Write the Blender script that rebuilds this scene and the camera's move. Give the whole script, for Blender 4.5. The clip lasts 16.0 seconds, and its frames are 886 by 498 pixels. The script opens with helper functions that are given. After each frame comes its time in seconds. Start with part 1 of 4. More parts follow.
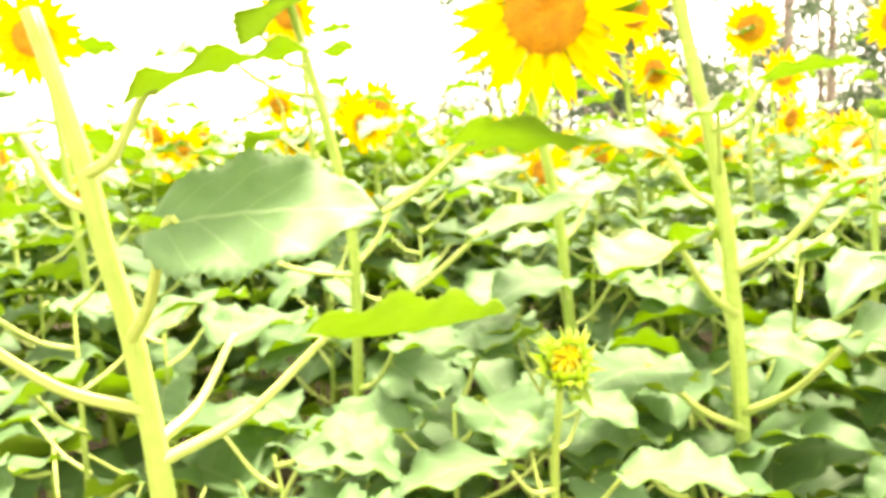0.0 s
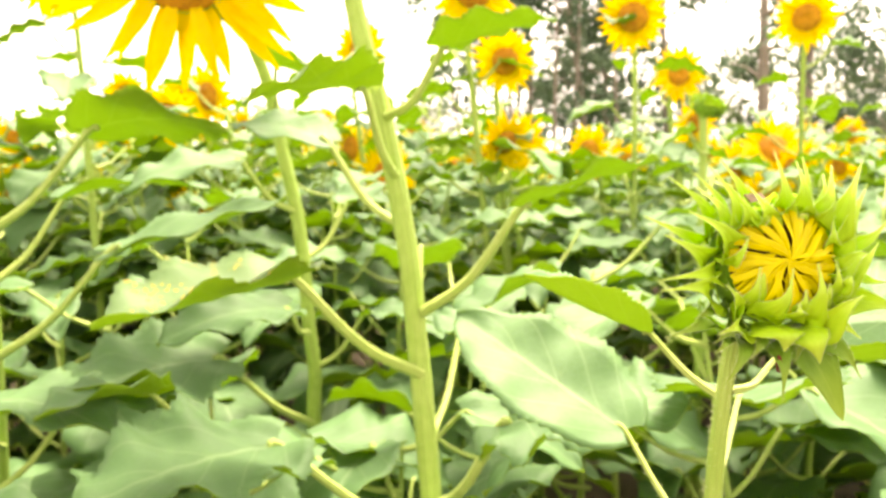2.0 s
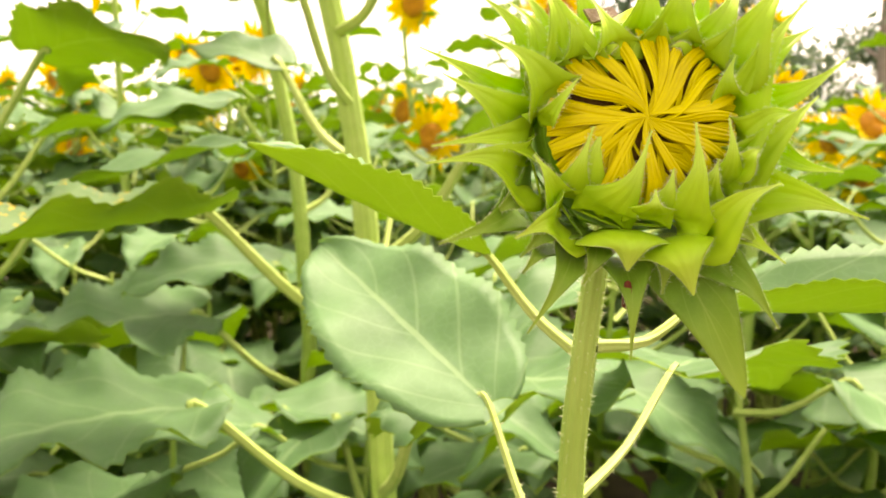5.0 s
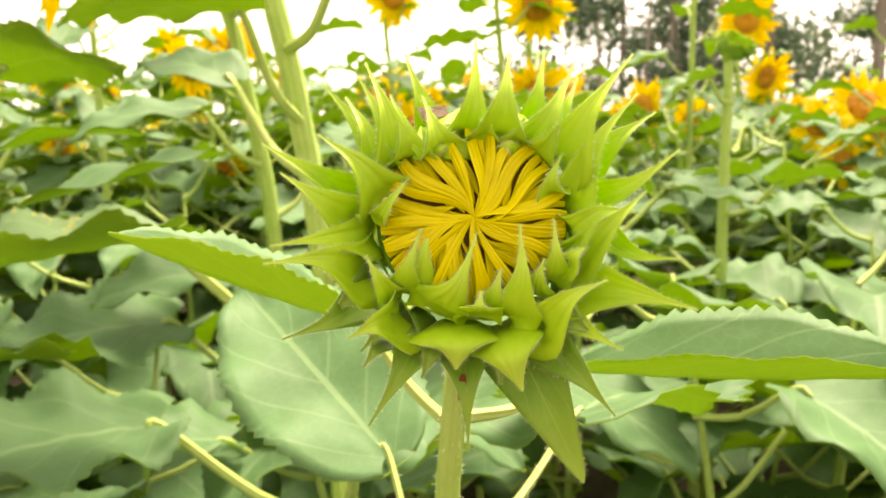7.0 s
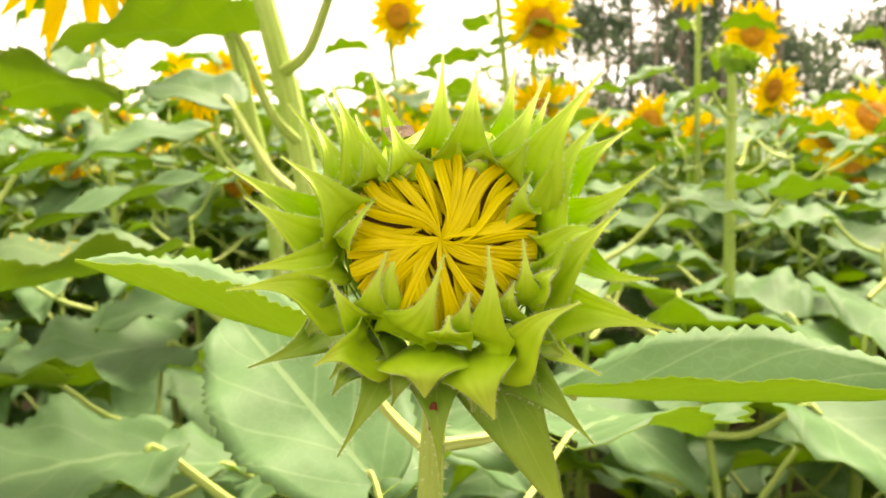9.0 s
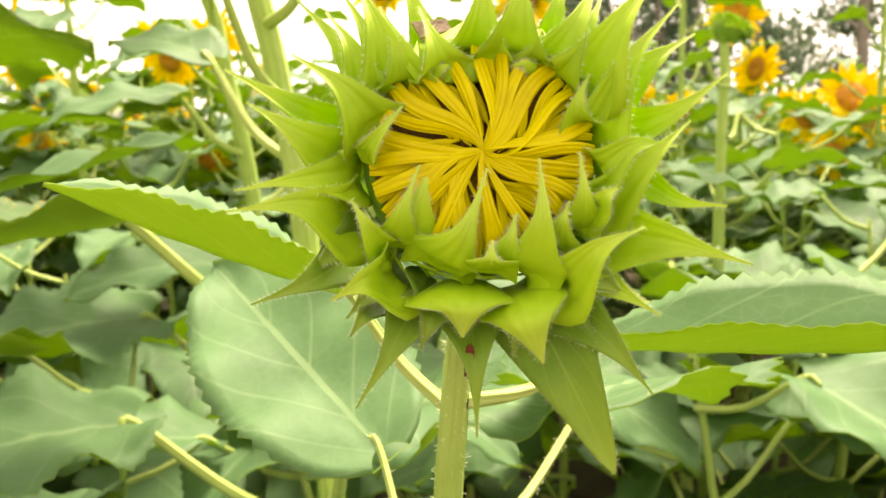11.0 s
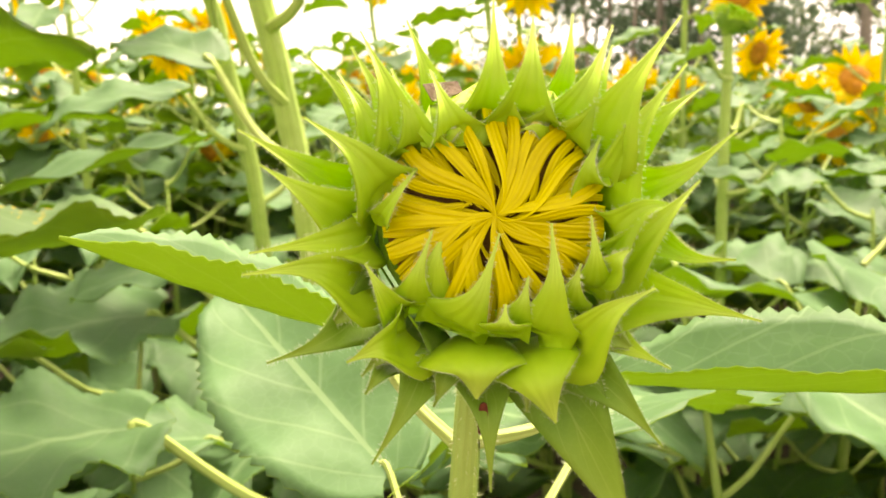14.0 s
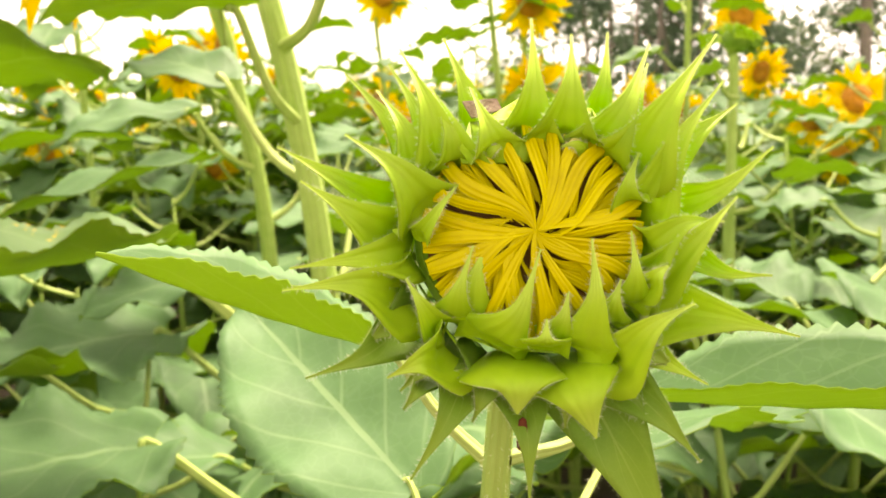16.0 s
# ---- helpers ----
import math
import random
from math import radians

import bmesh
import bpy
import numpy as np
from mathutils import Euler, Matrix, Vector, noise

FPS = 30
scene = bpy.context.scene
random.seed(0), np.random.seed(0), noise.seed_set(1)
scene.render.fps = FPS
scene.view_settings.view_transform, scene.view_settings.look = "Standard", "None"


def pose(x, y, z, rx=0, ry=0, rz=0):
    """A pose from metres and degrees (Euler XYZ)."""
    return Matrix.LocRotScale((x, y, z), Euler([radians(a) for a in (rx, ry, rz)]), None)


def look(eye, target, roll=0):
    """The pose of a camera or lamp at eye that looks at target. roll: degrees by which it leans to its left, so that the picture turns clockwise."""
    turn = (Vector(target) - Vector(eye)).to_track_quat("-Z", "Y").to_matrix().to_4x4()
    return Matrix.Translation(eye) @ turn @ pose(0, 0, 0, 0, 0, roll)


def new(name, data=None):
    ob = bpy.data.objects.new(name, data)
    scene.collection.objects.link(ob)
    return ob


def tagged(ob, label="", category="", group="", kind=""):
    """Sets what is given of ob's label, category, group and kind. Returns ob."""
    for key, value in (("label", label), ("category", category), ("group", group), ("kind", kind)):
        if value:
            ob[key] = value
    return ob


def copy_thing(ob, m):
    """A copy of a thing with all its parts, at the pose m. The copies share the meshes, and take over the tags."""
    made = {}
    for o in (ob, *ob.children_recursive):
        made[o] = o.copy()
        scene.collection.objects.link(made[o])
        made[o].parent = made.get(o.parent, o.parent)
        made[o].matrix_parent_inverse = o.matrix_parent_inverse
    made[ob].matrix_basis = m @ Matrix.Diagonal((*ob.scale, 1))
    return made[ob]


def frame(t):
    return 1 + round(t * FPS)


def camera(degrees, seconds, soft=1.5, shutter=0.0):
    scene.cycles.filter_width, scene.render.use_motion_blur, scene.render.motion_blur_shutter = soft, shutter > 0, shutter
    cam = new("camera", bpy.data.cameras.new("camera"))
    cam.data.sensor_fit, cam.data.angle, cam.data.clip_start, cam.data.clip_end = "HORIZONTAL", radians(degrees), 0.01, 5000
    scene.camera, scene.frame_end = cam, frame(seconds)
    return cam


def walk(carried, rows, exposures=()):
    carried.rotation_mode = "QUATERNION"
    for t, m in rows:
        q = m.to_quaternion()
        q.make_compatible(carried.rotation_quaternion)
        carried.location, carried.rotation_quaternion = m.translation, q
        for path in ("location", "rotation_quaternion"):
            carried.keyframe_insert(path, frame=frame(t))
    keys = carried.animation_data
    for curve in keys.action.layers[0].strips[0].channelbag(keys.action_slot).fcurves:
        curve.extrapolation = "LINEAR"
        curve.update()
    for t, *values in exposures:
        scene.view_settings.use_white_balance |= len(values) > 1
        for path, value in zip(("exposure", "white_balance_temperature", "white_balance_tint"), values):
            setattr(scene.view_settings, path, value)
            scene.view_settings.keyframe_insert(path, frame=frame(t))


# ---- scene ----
cam = camera(60.0, 16.0, soft=1.6)
cam.data.dof.use_dof, cam.data.dof.focus_distance, cam.data.dof.aperture_fstop = True, 0.215, 21.0
SUN = 3.2
EXPOSURES = [(0.0, 3.00, 8400, 22), (0.5, 2.85, 8400, 22), (1.0, 2.65, 8400, 22), (1.5, 2.50, 8400, 22), (2.0, 2.40, 8400, 22), (2.5, 2.35, 8400, 22), (3.5, 2.15, 8400, 22), (5.0, 1.90, 8400, 22), (7.3, 1.85, 8400, 22), (16.0, 1.85, 8400, 22)]
PATH = [
    (0, (0.067, -0.125, 1.386), (0.144, 1.866, 1.211), -4.3),
    (0.5, (0.226, -0.077, 1.399), (0.213, 1.918, 1.262), -2.7),
    (1, (0.427, 0.042, 1.321), (0.449, 2.038, 1.194), -3.5),
    (1.5, (0.522, 0.14, 1.319), (0.598, 2.131, 1.154), -2.3),
    (2, (0.626, 0.229, 1.349), (0.715, 2.221, 1.187), -2.7),
    (2.5, (0.681, 0.295, 1.356), (0.831, 2.283, 1.198), -1.6),
    (3, (0.709, 0.326, 1.38), (0.777, 2.32, 1.244), -2.8),
    (3.5, (0.717, 0.336, 1.357), (0.704, 2.33, 1.201), -2.5),
    (4, (0.745, 0.33, 1.37), (0.686, 2.321, 1.2), -2.8),
    (4.5, (0.729, 0.349, 1.341), (0.656, 2.342, 1.183), -2.4),
    (5, (0.778, 0.376, 1.287), (0.622, 2.36, 1.091), -1.1),
    (5.2, (0.799, 0.372, 1.295), (0.644, 2.353, 1.078), -1.5),
    (7.3, (0.831, 0.381, 1.325), (0.673, 2.359, 1.079), -2.3),
    (7.5, (0.831, 0.382, 1.327), (0.676, 2.361, 1.08), -2.3),
    (8, (0.841, 0.382, 1.328), (0.659, 2.36, 1.093), -2.9),
    (8.2, (0.844, 0.382, 1.321), (0.663, 2.364, 1.124), -3.1),
    (10.3, (0.842, 0.408, 1.326), (0.642, 2.387, 1.112), -3.0),
    (10.5, (0.829, 0.411, 1.323), (0.705, 2.393, 1.093), -2.7),
    (11, (0.823, 0.419, 1.303), (0.697, 2.399, 1.055), -2.5),
    (11.5, (0.821, 0.417, 1.308), (0.695, 2.394, 1.032), -2.6),
    (12, (0.824, 0.42, 1.311), (0.682, 2.393, 1.019), -2.7),
    (12.5, (0.83, 0.42, 1.315), (0.665, 2.392, 1.022), -3.2),
    (13, (0.823, 0.422, 1.312), (0.688, 2.397, 1.027), -3.1),
    (13.5, (0.822, 0.418, 1.325), (0.686, 2.388, 1.008), -2.9),
    (14, (0.821, 0.419, 1.324), (0.689, 2.393, 1.03), -3.0),
    (14.5, (0.818, 0.417, 1.322), (0.695, 2.394, 1.042), -3.2),
    (15, (0.808, 0.416, 1.344), (0.703, 2.389, 1.031), -3.0),
    (15.5, (0.809, 0.416, 1.34), (0.684, 2.391, 1.05), -3.2),
    (16, (0.811, 0.417, 1.324), (0.677, 2.398, 1.077), -3.0),
]
walk(cam, [(t, look(eye, target, roll)) for t, eye, target, roll in PATH], exposures=EXPOSURES)

# ---- world and light: a bright hazy sky ----
world = bpy.data.worlds.new("sky")
scene.world = world
world.use_nodes = True
wn, wl = world.node_tree.nodes, world.node_tree.links
wn.clear()
sky = wn.new("ShaderNodeTexSky")
sky.sky_type, sky.sun_disc = "NISHITA", False
sky.sun_elevation, sky.sun_rotation = radians(58), radians(20)
sky.dust_density, sky.air_density = 1.0, 1.0
hazy = wn.new("ShaderNodeHueSaturation")
hazy.inputs["Saturation"].default_value = 0.06
back = wn.new("ShaderNodeBackground")
back.inputs["Strength"].default_value = 0.115
wo = wn.new("ShaderNodeOutputWorld")
wl.new(sky.outputs[0], hazy.inputs["Color"])
wl.new(hazy.outputs[0], back.inputs["Color"])
wl.new(back.outputs[0], wo.inputs["Surface"])
sun = new("sun", bpy.data.lights.new("sun", "SUN"))
sun.data.energy, sun.data.angle, sun.data.color = SUN, radians(24), (1.0, 0.97, 0.91)
sun.matrix_world = look((4, 8, 20), (0, 0, 0))


# ---- materials ----
def leafy(name, low, high, rough=0.55, glow=0.3, veins=0.0, vein_colour=(0.45, 0.55, 0.3), scale=40.0, spots=None, bump=0.45, ribs=0.0, random_tint=0.25, through_colour=None, tip_colour=None, sheen=0.28):
    """A thin living surface: two tones of colour, veins along the uv map, light that shines through."""
    m = bpy.data.materials.new(name)
    m.use_nodes = True
    n, l = m.node_tree.nodes, m.node_tree.links
    n.clear()
    out = n.new("ShaderNodeOutputMaterial")
    shade = n.new("ShaderNodeBsdfPrincipled")
    shade.inputs["Roughness"].default_value = rough
    shade.inputs["Specular IOR Level"].default_value = sheen
    tex = n.new("ShaderNodeTexCoord")
    fine = n.new("ShaderNodeTexNoise")
    fine.inputs["Scale"].default_value, fine.inputs["Detail"].default_value = scale, 6
    wide = n.new("ShaderNodeTexNoise")
    wide.inputs["Scale"].default_value, wide.inputs["Detail"].default_value = scale / 8, 3
    l.new(tex.outputs["Object"], fine.inputs["Vector"])
    l.new(tex.outputs["Object"], wide.inputs["Vector"])
    both = n.new("ShaderNodeMath")
    both.operation = "ADD"
    l.new(fine.outputs["Fac"], both.inputs[0])
    l.new(wide.outputs["Fac"], both.inputs[1])
    info = n.new("ShaderNodeObjectInfo")
    isl = n.new("ShaderNodeNewGeometry")
    rnd = n.new("ShaderNodeMath")
    rnd.operation = "ADD"
    l.new(info.outputs["Random"], rnd.inputs[0])
    l.new(isl.outputs["Random Per Island"], rnd.inputs[1])
    mul = n.new("ShaderNodeMath")
    mul.operation = "MULTIPLY_ADD"
    mul.inputs[1].default_value = random_tint
    l.new(rnd.outputs[0], mul.inputs[0])
    l.new(both.outputs[0], mul.inputs[2])
    ramp = n.new("ShaderNodeMapRange")
    ramp.inputs["From Min"].default_value, ramp.inputs["From Max"].default_value = 0.75, 1.35 + random_tint
    l.new(mul.outputs[0], ramp.inputs["Value"])
    mix = n.new("ShaderNodeMix")
    mix.data_type = "RGBA"
    mix.inputs["A"].default_value, mix.inputs["B"].default_value = (*low, 1), (*high, 1)
    l.new(ramp.outputs[0], mix.inputs["Factor"])
    colour, height = mix.outputs["Result"], fine.outputs["Fac"]
    if veins or ribs:
        sep = n.new("ShaderNodeSeparateXYZ")
        l.new(tex.outputs["UV"], sep.inputs[0])

        def calc(op, a, b=None, c=None):
            k = n.new("ShaderNodeMath")
            k.operation = op
            for slot, value in zip(k.inputs, (a, b, c)):
                if value is None:
                    continue
                if isinstance(value, (int, float)):
                    slot.default_value = value
                else:
                    l.new(value, slot)
            return k.outputs[0]
        side = calc("ABSOLUTE", calc("MULTIPLY_ADD", sep.outputs["X"], 2.0, -1.0))
        if ribs:
            wave = calc("SINE", calc("MULTIPLY", sep.outputs["X"], ribs))
            line = calc("MULTIPLY", calc("GREATER_THAN", wave, 0.6), 0.5)
            height = calc("MULTIPLY_ADD", wave, 0.6, fine.outputs["Fac"])
        else:
            mid = calc("LESS_THAN", side, 0.035)
            saw = calc("FRACT", calc("MULTIPLY", calc("SUBTRACT", sep.outputs["Y"], calc("MULTIPLY", side, 0.42)), 4.2))
            ribv = calc("LESS_THAN", calc("ABSOLUTE", calc("SUBTRACT", saw, 0.5)), 0.035)
            small = n.new("ShaderNodeTexVoronoi")
            small.feature, small.inputs["Scale"].default_value = "DISTANCE_TO_EDGE", scale * 5
            l.new(tex.outputs["Object"], small.inputs["Vector"])
            net = calc("MULTIPLY", calc("LESS_THAN", small.outputs["Distance"], 0.05), 0.18)
            line = calc("MAXIMUM", mid, calc("MAXIMUM", calc("MULTIPLY", ribv, 0.6), net))
            height = calc("SUBTRACT", fine.outputs["Fac"], calc("MULTIPLY", line, 1.2))
        vm = n.new("ShaderNodeMix")
        vm.data_type = "RGBA"
        l.new(calc("MULTIPLY", line, veins), vm.inputs["Factor"])
        l.new(colour, vm.inputs["A"])
        vm.inputs["B"].default_value = (*vein_colour, 1)
        colour = vm.outputs["Result"]
    if tip_colour:
        along = n.new("ShaderNodeSeparateXYZ")
        l.new(tex.outputs["UV"], along.inputs[0])
        fade = n.new("ShaderNodeMapRange")
        fade.inputs["From Min"].default_value, fade.inputs["From Max"].default_value, fade.inputs["To Max"].default_value = 0.55, 1.0, 0.8
        l.new(along.outputs["Y"], fade.inputs["Value"])
        tm = n.new("ShaderNodeMix")
        tm.data_type = "RGBA"
        l.new(fade.outputs[0], tm.inputs["Factor"])
        l.new(colour, tm.inputs["A"])
        tm.inputs["B"].default_value = (*tip_colour, 1)
        colour = tm.outputs["Result"]
    if spots:
        cell = n.new("ShaderNodeTexVoronoi")
        cell.inputs["Scale"].default_value = 130
        l.new(tex.outputs["Object"], cell.inputs["Vector"])
        dot = n.new("ShaderNodeMath")
        dot.operation = "LESS_THAN"
        dot.inputs[1].default_value = 0.28
        l.new(cell.outputs["Distance"], dot.inputs[0])
        patch = n.new("ShaderNodeTexNoise")
        patch.inputs["Scale"].default_value = 16
        l.new(tex.outputs["Object"], patch.inputs["Vector"])
        cut = n.new("ShaderNodeMath")
        cut.operation = "GREATER_THAN"
        cut.inputs[1].default_value = spots
        l.new(patch.outputs["Fac"], cut.inputs[0])
        where = n.new("ShaderNodeMath")
        where.operation = "MULTIPLY"
        l.new(dot.outputs[0], where.inputs[0])
        l.new(cut.outputs[0], where.inputs[1])
        sm = n.new("ShaderNodeMix")
        sm.data_type = "RGBA"
        l.new(where.outputs[0], sm.inputs["Factor"])
        l.new(colour, sm.inputs["A"])
        sm.inputs["B"].default_value = (0.75, 0.5, 0.05, 1)
        colour = sm.outputs["Result"]
    l.new(colour, shade.inputs["Base Color"])
    bn = n.new("ShaderNodeBump")
    bn.inputs["Strength"].default_value, bn.inputs["Distance"].default_value = bump, 0.002
    l.new(height, bn.inputs["Height"])
    l.new(bn.outputs["Normal"], shade.inputs["Normal"])
    if glow:
        thru = n.new("ShaderNodeBsdfTranslucent")
        if through_colour:
            thru.inputs["Color"].default_value = (*through_colour, 1)
        else:
            l.new(colour, thru.inputs["Color"])
        ms = n.new("ShaderNodeMixShader")
        ms.inputs["Fac"].default_value = glow
        l.new(shade.outputs[0], ms.inputs[1])
        l.new(thru.outputs[0], ms.inputs[2])
        l.new(ms.outputs[0], out.inputs["Surface"])
    else:
        l.new(shade.outputs[0], out.inputs["Surface"])
    return m


THROUGH = (0.45, 0.66, 0.08)
LEAF_TOP = leafy("leaf_top", (0.046, 0.124, 0.042), (0.120, 0.250, 0.104), 0.58, 0.33, 0.38, (0.36, 0.52, 0.26), 30, through_colour=THROUGH, sheen=0.32)
LEAF_SPOT = leafy("leaf_top_pollen", (0.08, 0.165, 0.06), (0.18, 0.30, 0.14), 0.5, 0.33, 0.38, (0.38, 0.52, 0.24), 30, spots=0.5, through_colour=THROUGH)
LEAF_UNDER = leafy("leaf_underside", (0.15, 0.29, 0.025), (0.27, 0.42, 0.05), 0.6, 0.42, 0.4, (0.46, 0.56, 0.15), 30, through_colour=THROUGH)
STEM = leafy("stem", (0.25, 0.42, 0.06), (0.41, 0.57, 0.14), 0.6, 0.0, 0.35, (0.26, 0.36, 0.08), 60, ribs=60.0, bump=0.5)
PETIOLE = leafy("petiole", (0.29, 0.43, 0.08), (0.45, 0.57, 0.17), 0.6, 0.0, 0.3, (0.28, 0.38, 0.08), 60, ribs=30.0)
BRACT = leafy("bract", (0.215, 0.44, 0.014), (0.48, 0.75, 0.035), 0.42, 0.23, 0.12, (0.52, 0.74, 0.08), 90, bump=0.2, ribs=26.0, through_colour=(0.5, 0.75, 0.04), tip_colour=(0.60, 0.76, 0.14))
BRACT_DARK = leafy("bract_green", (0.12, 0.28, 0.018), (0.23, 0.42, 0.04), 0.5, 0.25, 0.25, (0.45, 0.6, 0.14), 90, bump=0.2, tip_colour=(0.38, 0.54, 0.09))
PETAL = leafy("petal", (0.88, 0.63, 0.003), (0.94, 0.79, 0.008), 0.6, 0.45, 0.2, (0.80, 0.46, 0.0), 60, bump=0.15, ribs=26.0, random_tint=0.3)
FOLDED = leafy("folded_floret", (0.52, 0.44, 0.001), (0.78, 0.70, 0.003), 0.5, 0.12, 0.3, (0.42, 0.29, 0.0), 120, bump=0.25, ribs=18.0, random_tint=0.35)
DISC = leafy("disc_florets", (0.26, 0.09, 0.007), (0.68, 0.31, 0.014), 0.8, 0.0, scale=260, bump=1.0)
DISC_DARK = leafy("bud_core", (0.05, 0.022, 0.006), (0.20, 0.11, 0.012), 0.85, 0.0, scale=300, bump=1.0)
HAIR = leafy("hair", (0.66, 0.74, 0.42), (0.80, 0.84, 0.56), 0.5, 0.4, scale=60, bump=0.0)
SCRAP = leafy("dry_scrap", (0.10, 0.055, 0.035), (0.40, 0.30, 0.22), 0.85, 0.0, scale=220, bump=0.8)
SCRAP_RED = leafy("withered", (0.07, 0.012, 0.01), (0.22, 0.06, 0.03), 0.7, 0.0, scale=260, bump=0.5)
SOIL = leafy("soil", (0.05, 0.04, 0.025), (0.14, 0.11, 0.07), 0.95, 0.0, scale=9, bump=1.0)
BARK = leafy("bark", (0.14, 0.12, 0.10), (0.32, 0.27, 0.22), 0.9, 0.0, scale=7, bump=1.0)
TREE_LEAF = leafy("tree_foliage", (0.07, 0.125, 0.08), (0.17, 0.25, 0.15), 0.6, 0.25, scale=2)
SHRUB_LEAF = leafy("shrub_foliage", (0.10, 0.15, 0.08), (0.24, 0.31, 0.15), 0.6, 0.25, scale=3)


# ---- mesh helpers ----
class Sheet:
    """Gathers vertices, faces, uvs and material numbers of one mesh."""

    def __init__(self):
        self.v, self.f, self.uv, self.mi = [], [], [], []

    def add(self, verts, faces, uvs=None, slot=0):
        o = len(self.v)
        self.v.extend([tuple(p) for p in verts])
        self.f.extend([tuple(i + o for i in q) for q in faces])
        self.uv.extend(uvs if uvs is not None else [(0.5, 0.5)] * len(verts))
        self.mi.extend([slot] * len(faces) if isinstance(slot, int) else slot)

    def mesh(self, name, mats, smooth=True):
        me = bpy.data.meshes.new(name)
        me.from_pydata(self.v, [], self.f)
        for m in mats:
            me.materials.append(m)
        me.polygons.foreach_set("material_index", self.mi)
        me.polygons.foreach_set("use_smooth", [smooth] * len(self.f))
        layer = me.uv_layers.new(name="UVMap")
        idx = np.empty(len(me.loops), int)
        me.loops.foreach_get("vertex_index", idx)
        layer.data.foreach_set("uv", np.array(self.uv, float)[idx].ravel())
        me.update()
        return me


def part(name, me, parent, label=""):
    ob = new(name, me)
    ob.parent = parent
    return tagged(ob, label)


def V(*p):
    return Vector(p)


def smooth_path(pts, steps=6):
    """A Catmull-Rom line through the points."""
    pts = [Vector(p) for p in pts]
    ext = [2 * pts[0] - pts[1], *pts, 2 * pts[-1] - pts[-2]]
    out = []
    for i in range(1, len(ext) - 2):
        a, b, c, d = ext[i - 1 : i + 3]
        for k in range(steps):
            t = k / steps
            out.append(0.5 * (2 * b + (c - a) * t + (2 * a - 5 * b + 4 * c - d) * t * t + (3 * b - a - 3 * c + d) * t ** 3))
    out.append(pts[-1])
    return out


def tube(sheet, line, r0, r1, sides=8, slot=0, hair=0, hair_slot=1, rng=random, hair_len=0.0025):
    """A tapered stem along a line; hair: short bristles on its sides."""
    n = len(line)
    side = Vector((1, 0.13, 0.07))
    verts, uvs, faces = [], [], []
    for i, p in enumerate(line):
        d = (line[min(i + 1, n - 1)] - line[max(i - 1, 0)]).normalized()
        x = d.cross(side)
        if x.length < 0.1:
            x = d.cross(Vector((0, 1, 0)))
        x.normalize()
        y = d.cross(x)
        r = r0 + (r1 - r0) * i / (n - 1)
        for k in range(sides + 1):
            a = 2 * math.pi * k / sides
            verts.append(p + (x * math.cos(a) + y * math.sin(a)) * r * (1 + 0.04 * math.sin(5 * a + i)))
            uvs.append((k / sides, i / n))
    for i in range(n - 1):
        for k in range(sides):
            a = i * (sides + 1) + k
            faces.append((a, a + 1, a + sides + 2, a + sides + 1))
    faces.append(tuple(range((n - 1) * (sides + 1), n * (sides + 1) - 1)))
    sheet.add(verts, faces, uvs, slot)
    for _ in range(hair):
        i, k = rng.randrange(n - 1), rng.randrange(sides)
        a = verts[i * (sides + 1) + k].lerp(verts[(i + 1) * (sides + 1) + k], rng.random())
        c = line[i].lerp(line[i + 1], 0.5)
        o = (a - c).normalized()
        d = (line[i + 1] - line[i]).normalized() * 0.0002
        tip = a + o * hair_len * rng.uniform(0.5, 1.2) + Vector((rng.uniform(-1, 1), rng.uniform(-1, 1), rng.uniform(-1, 1))) * hair_len * 0.25
        sheet.add([a - d, a + d, tip], [(0, 1, 2)], None, hair_slot)


def half_width(v, base=0.60, blunt=0.95):
    """Outline of a sunflower leaf: broad heart-shaped base, long point; blunt below 0.95 fills the end out."""
    top = base / (base + blunt)
    peak = 0.455 / (top ** base * (1 - top) ** blunt)
    return max(0.0, (v + 0.012) ** base * (1 - v) ** blunt * peak)


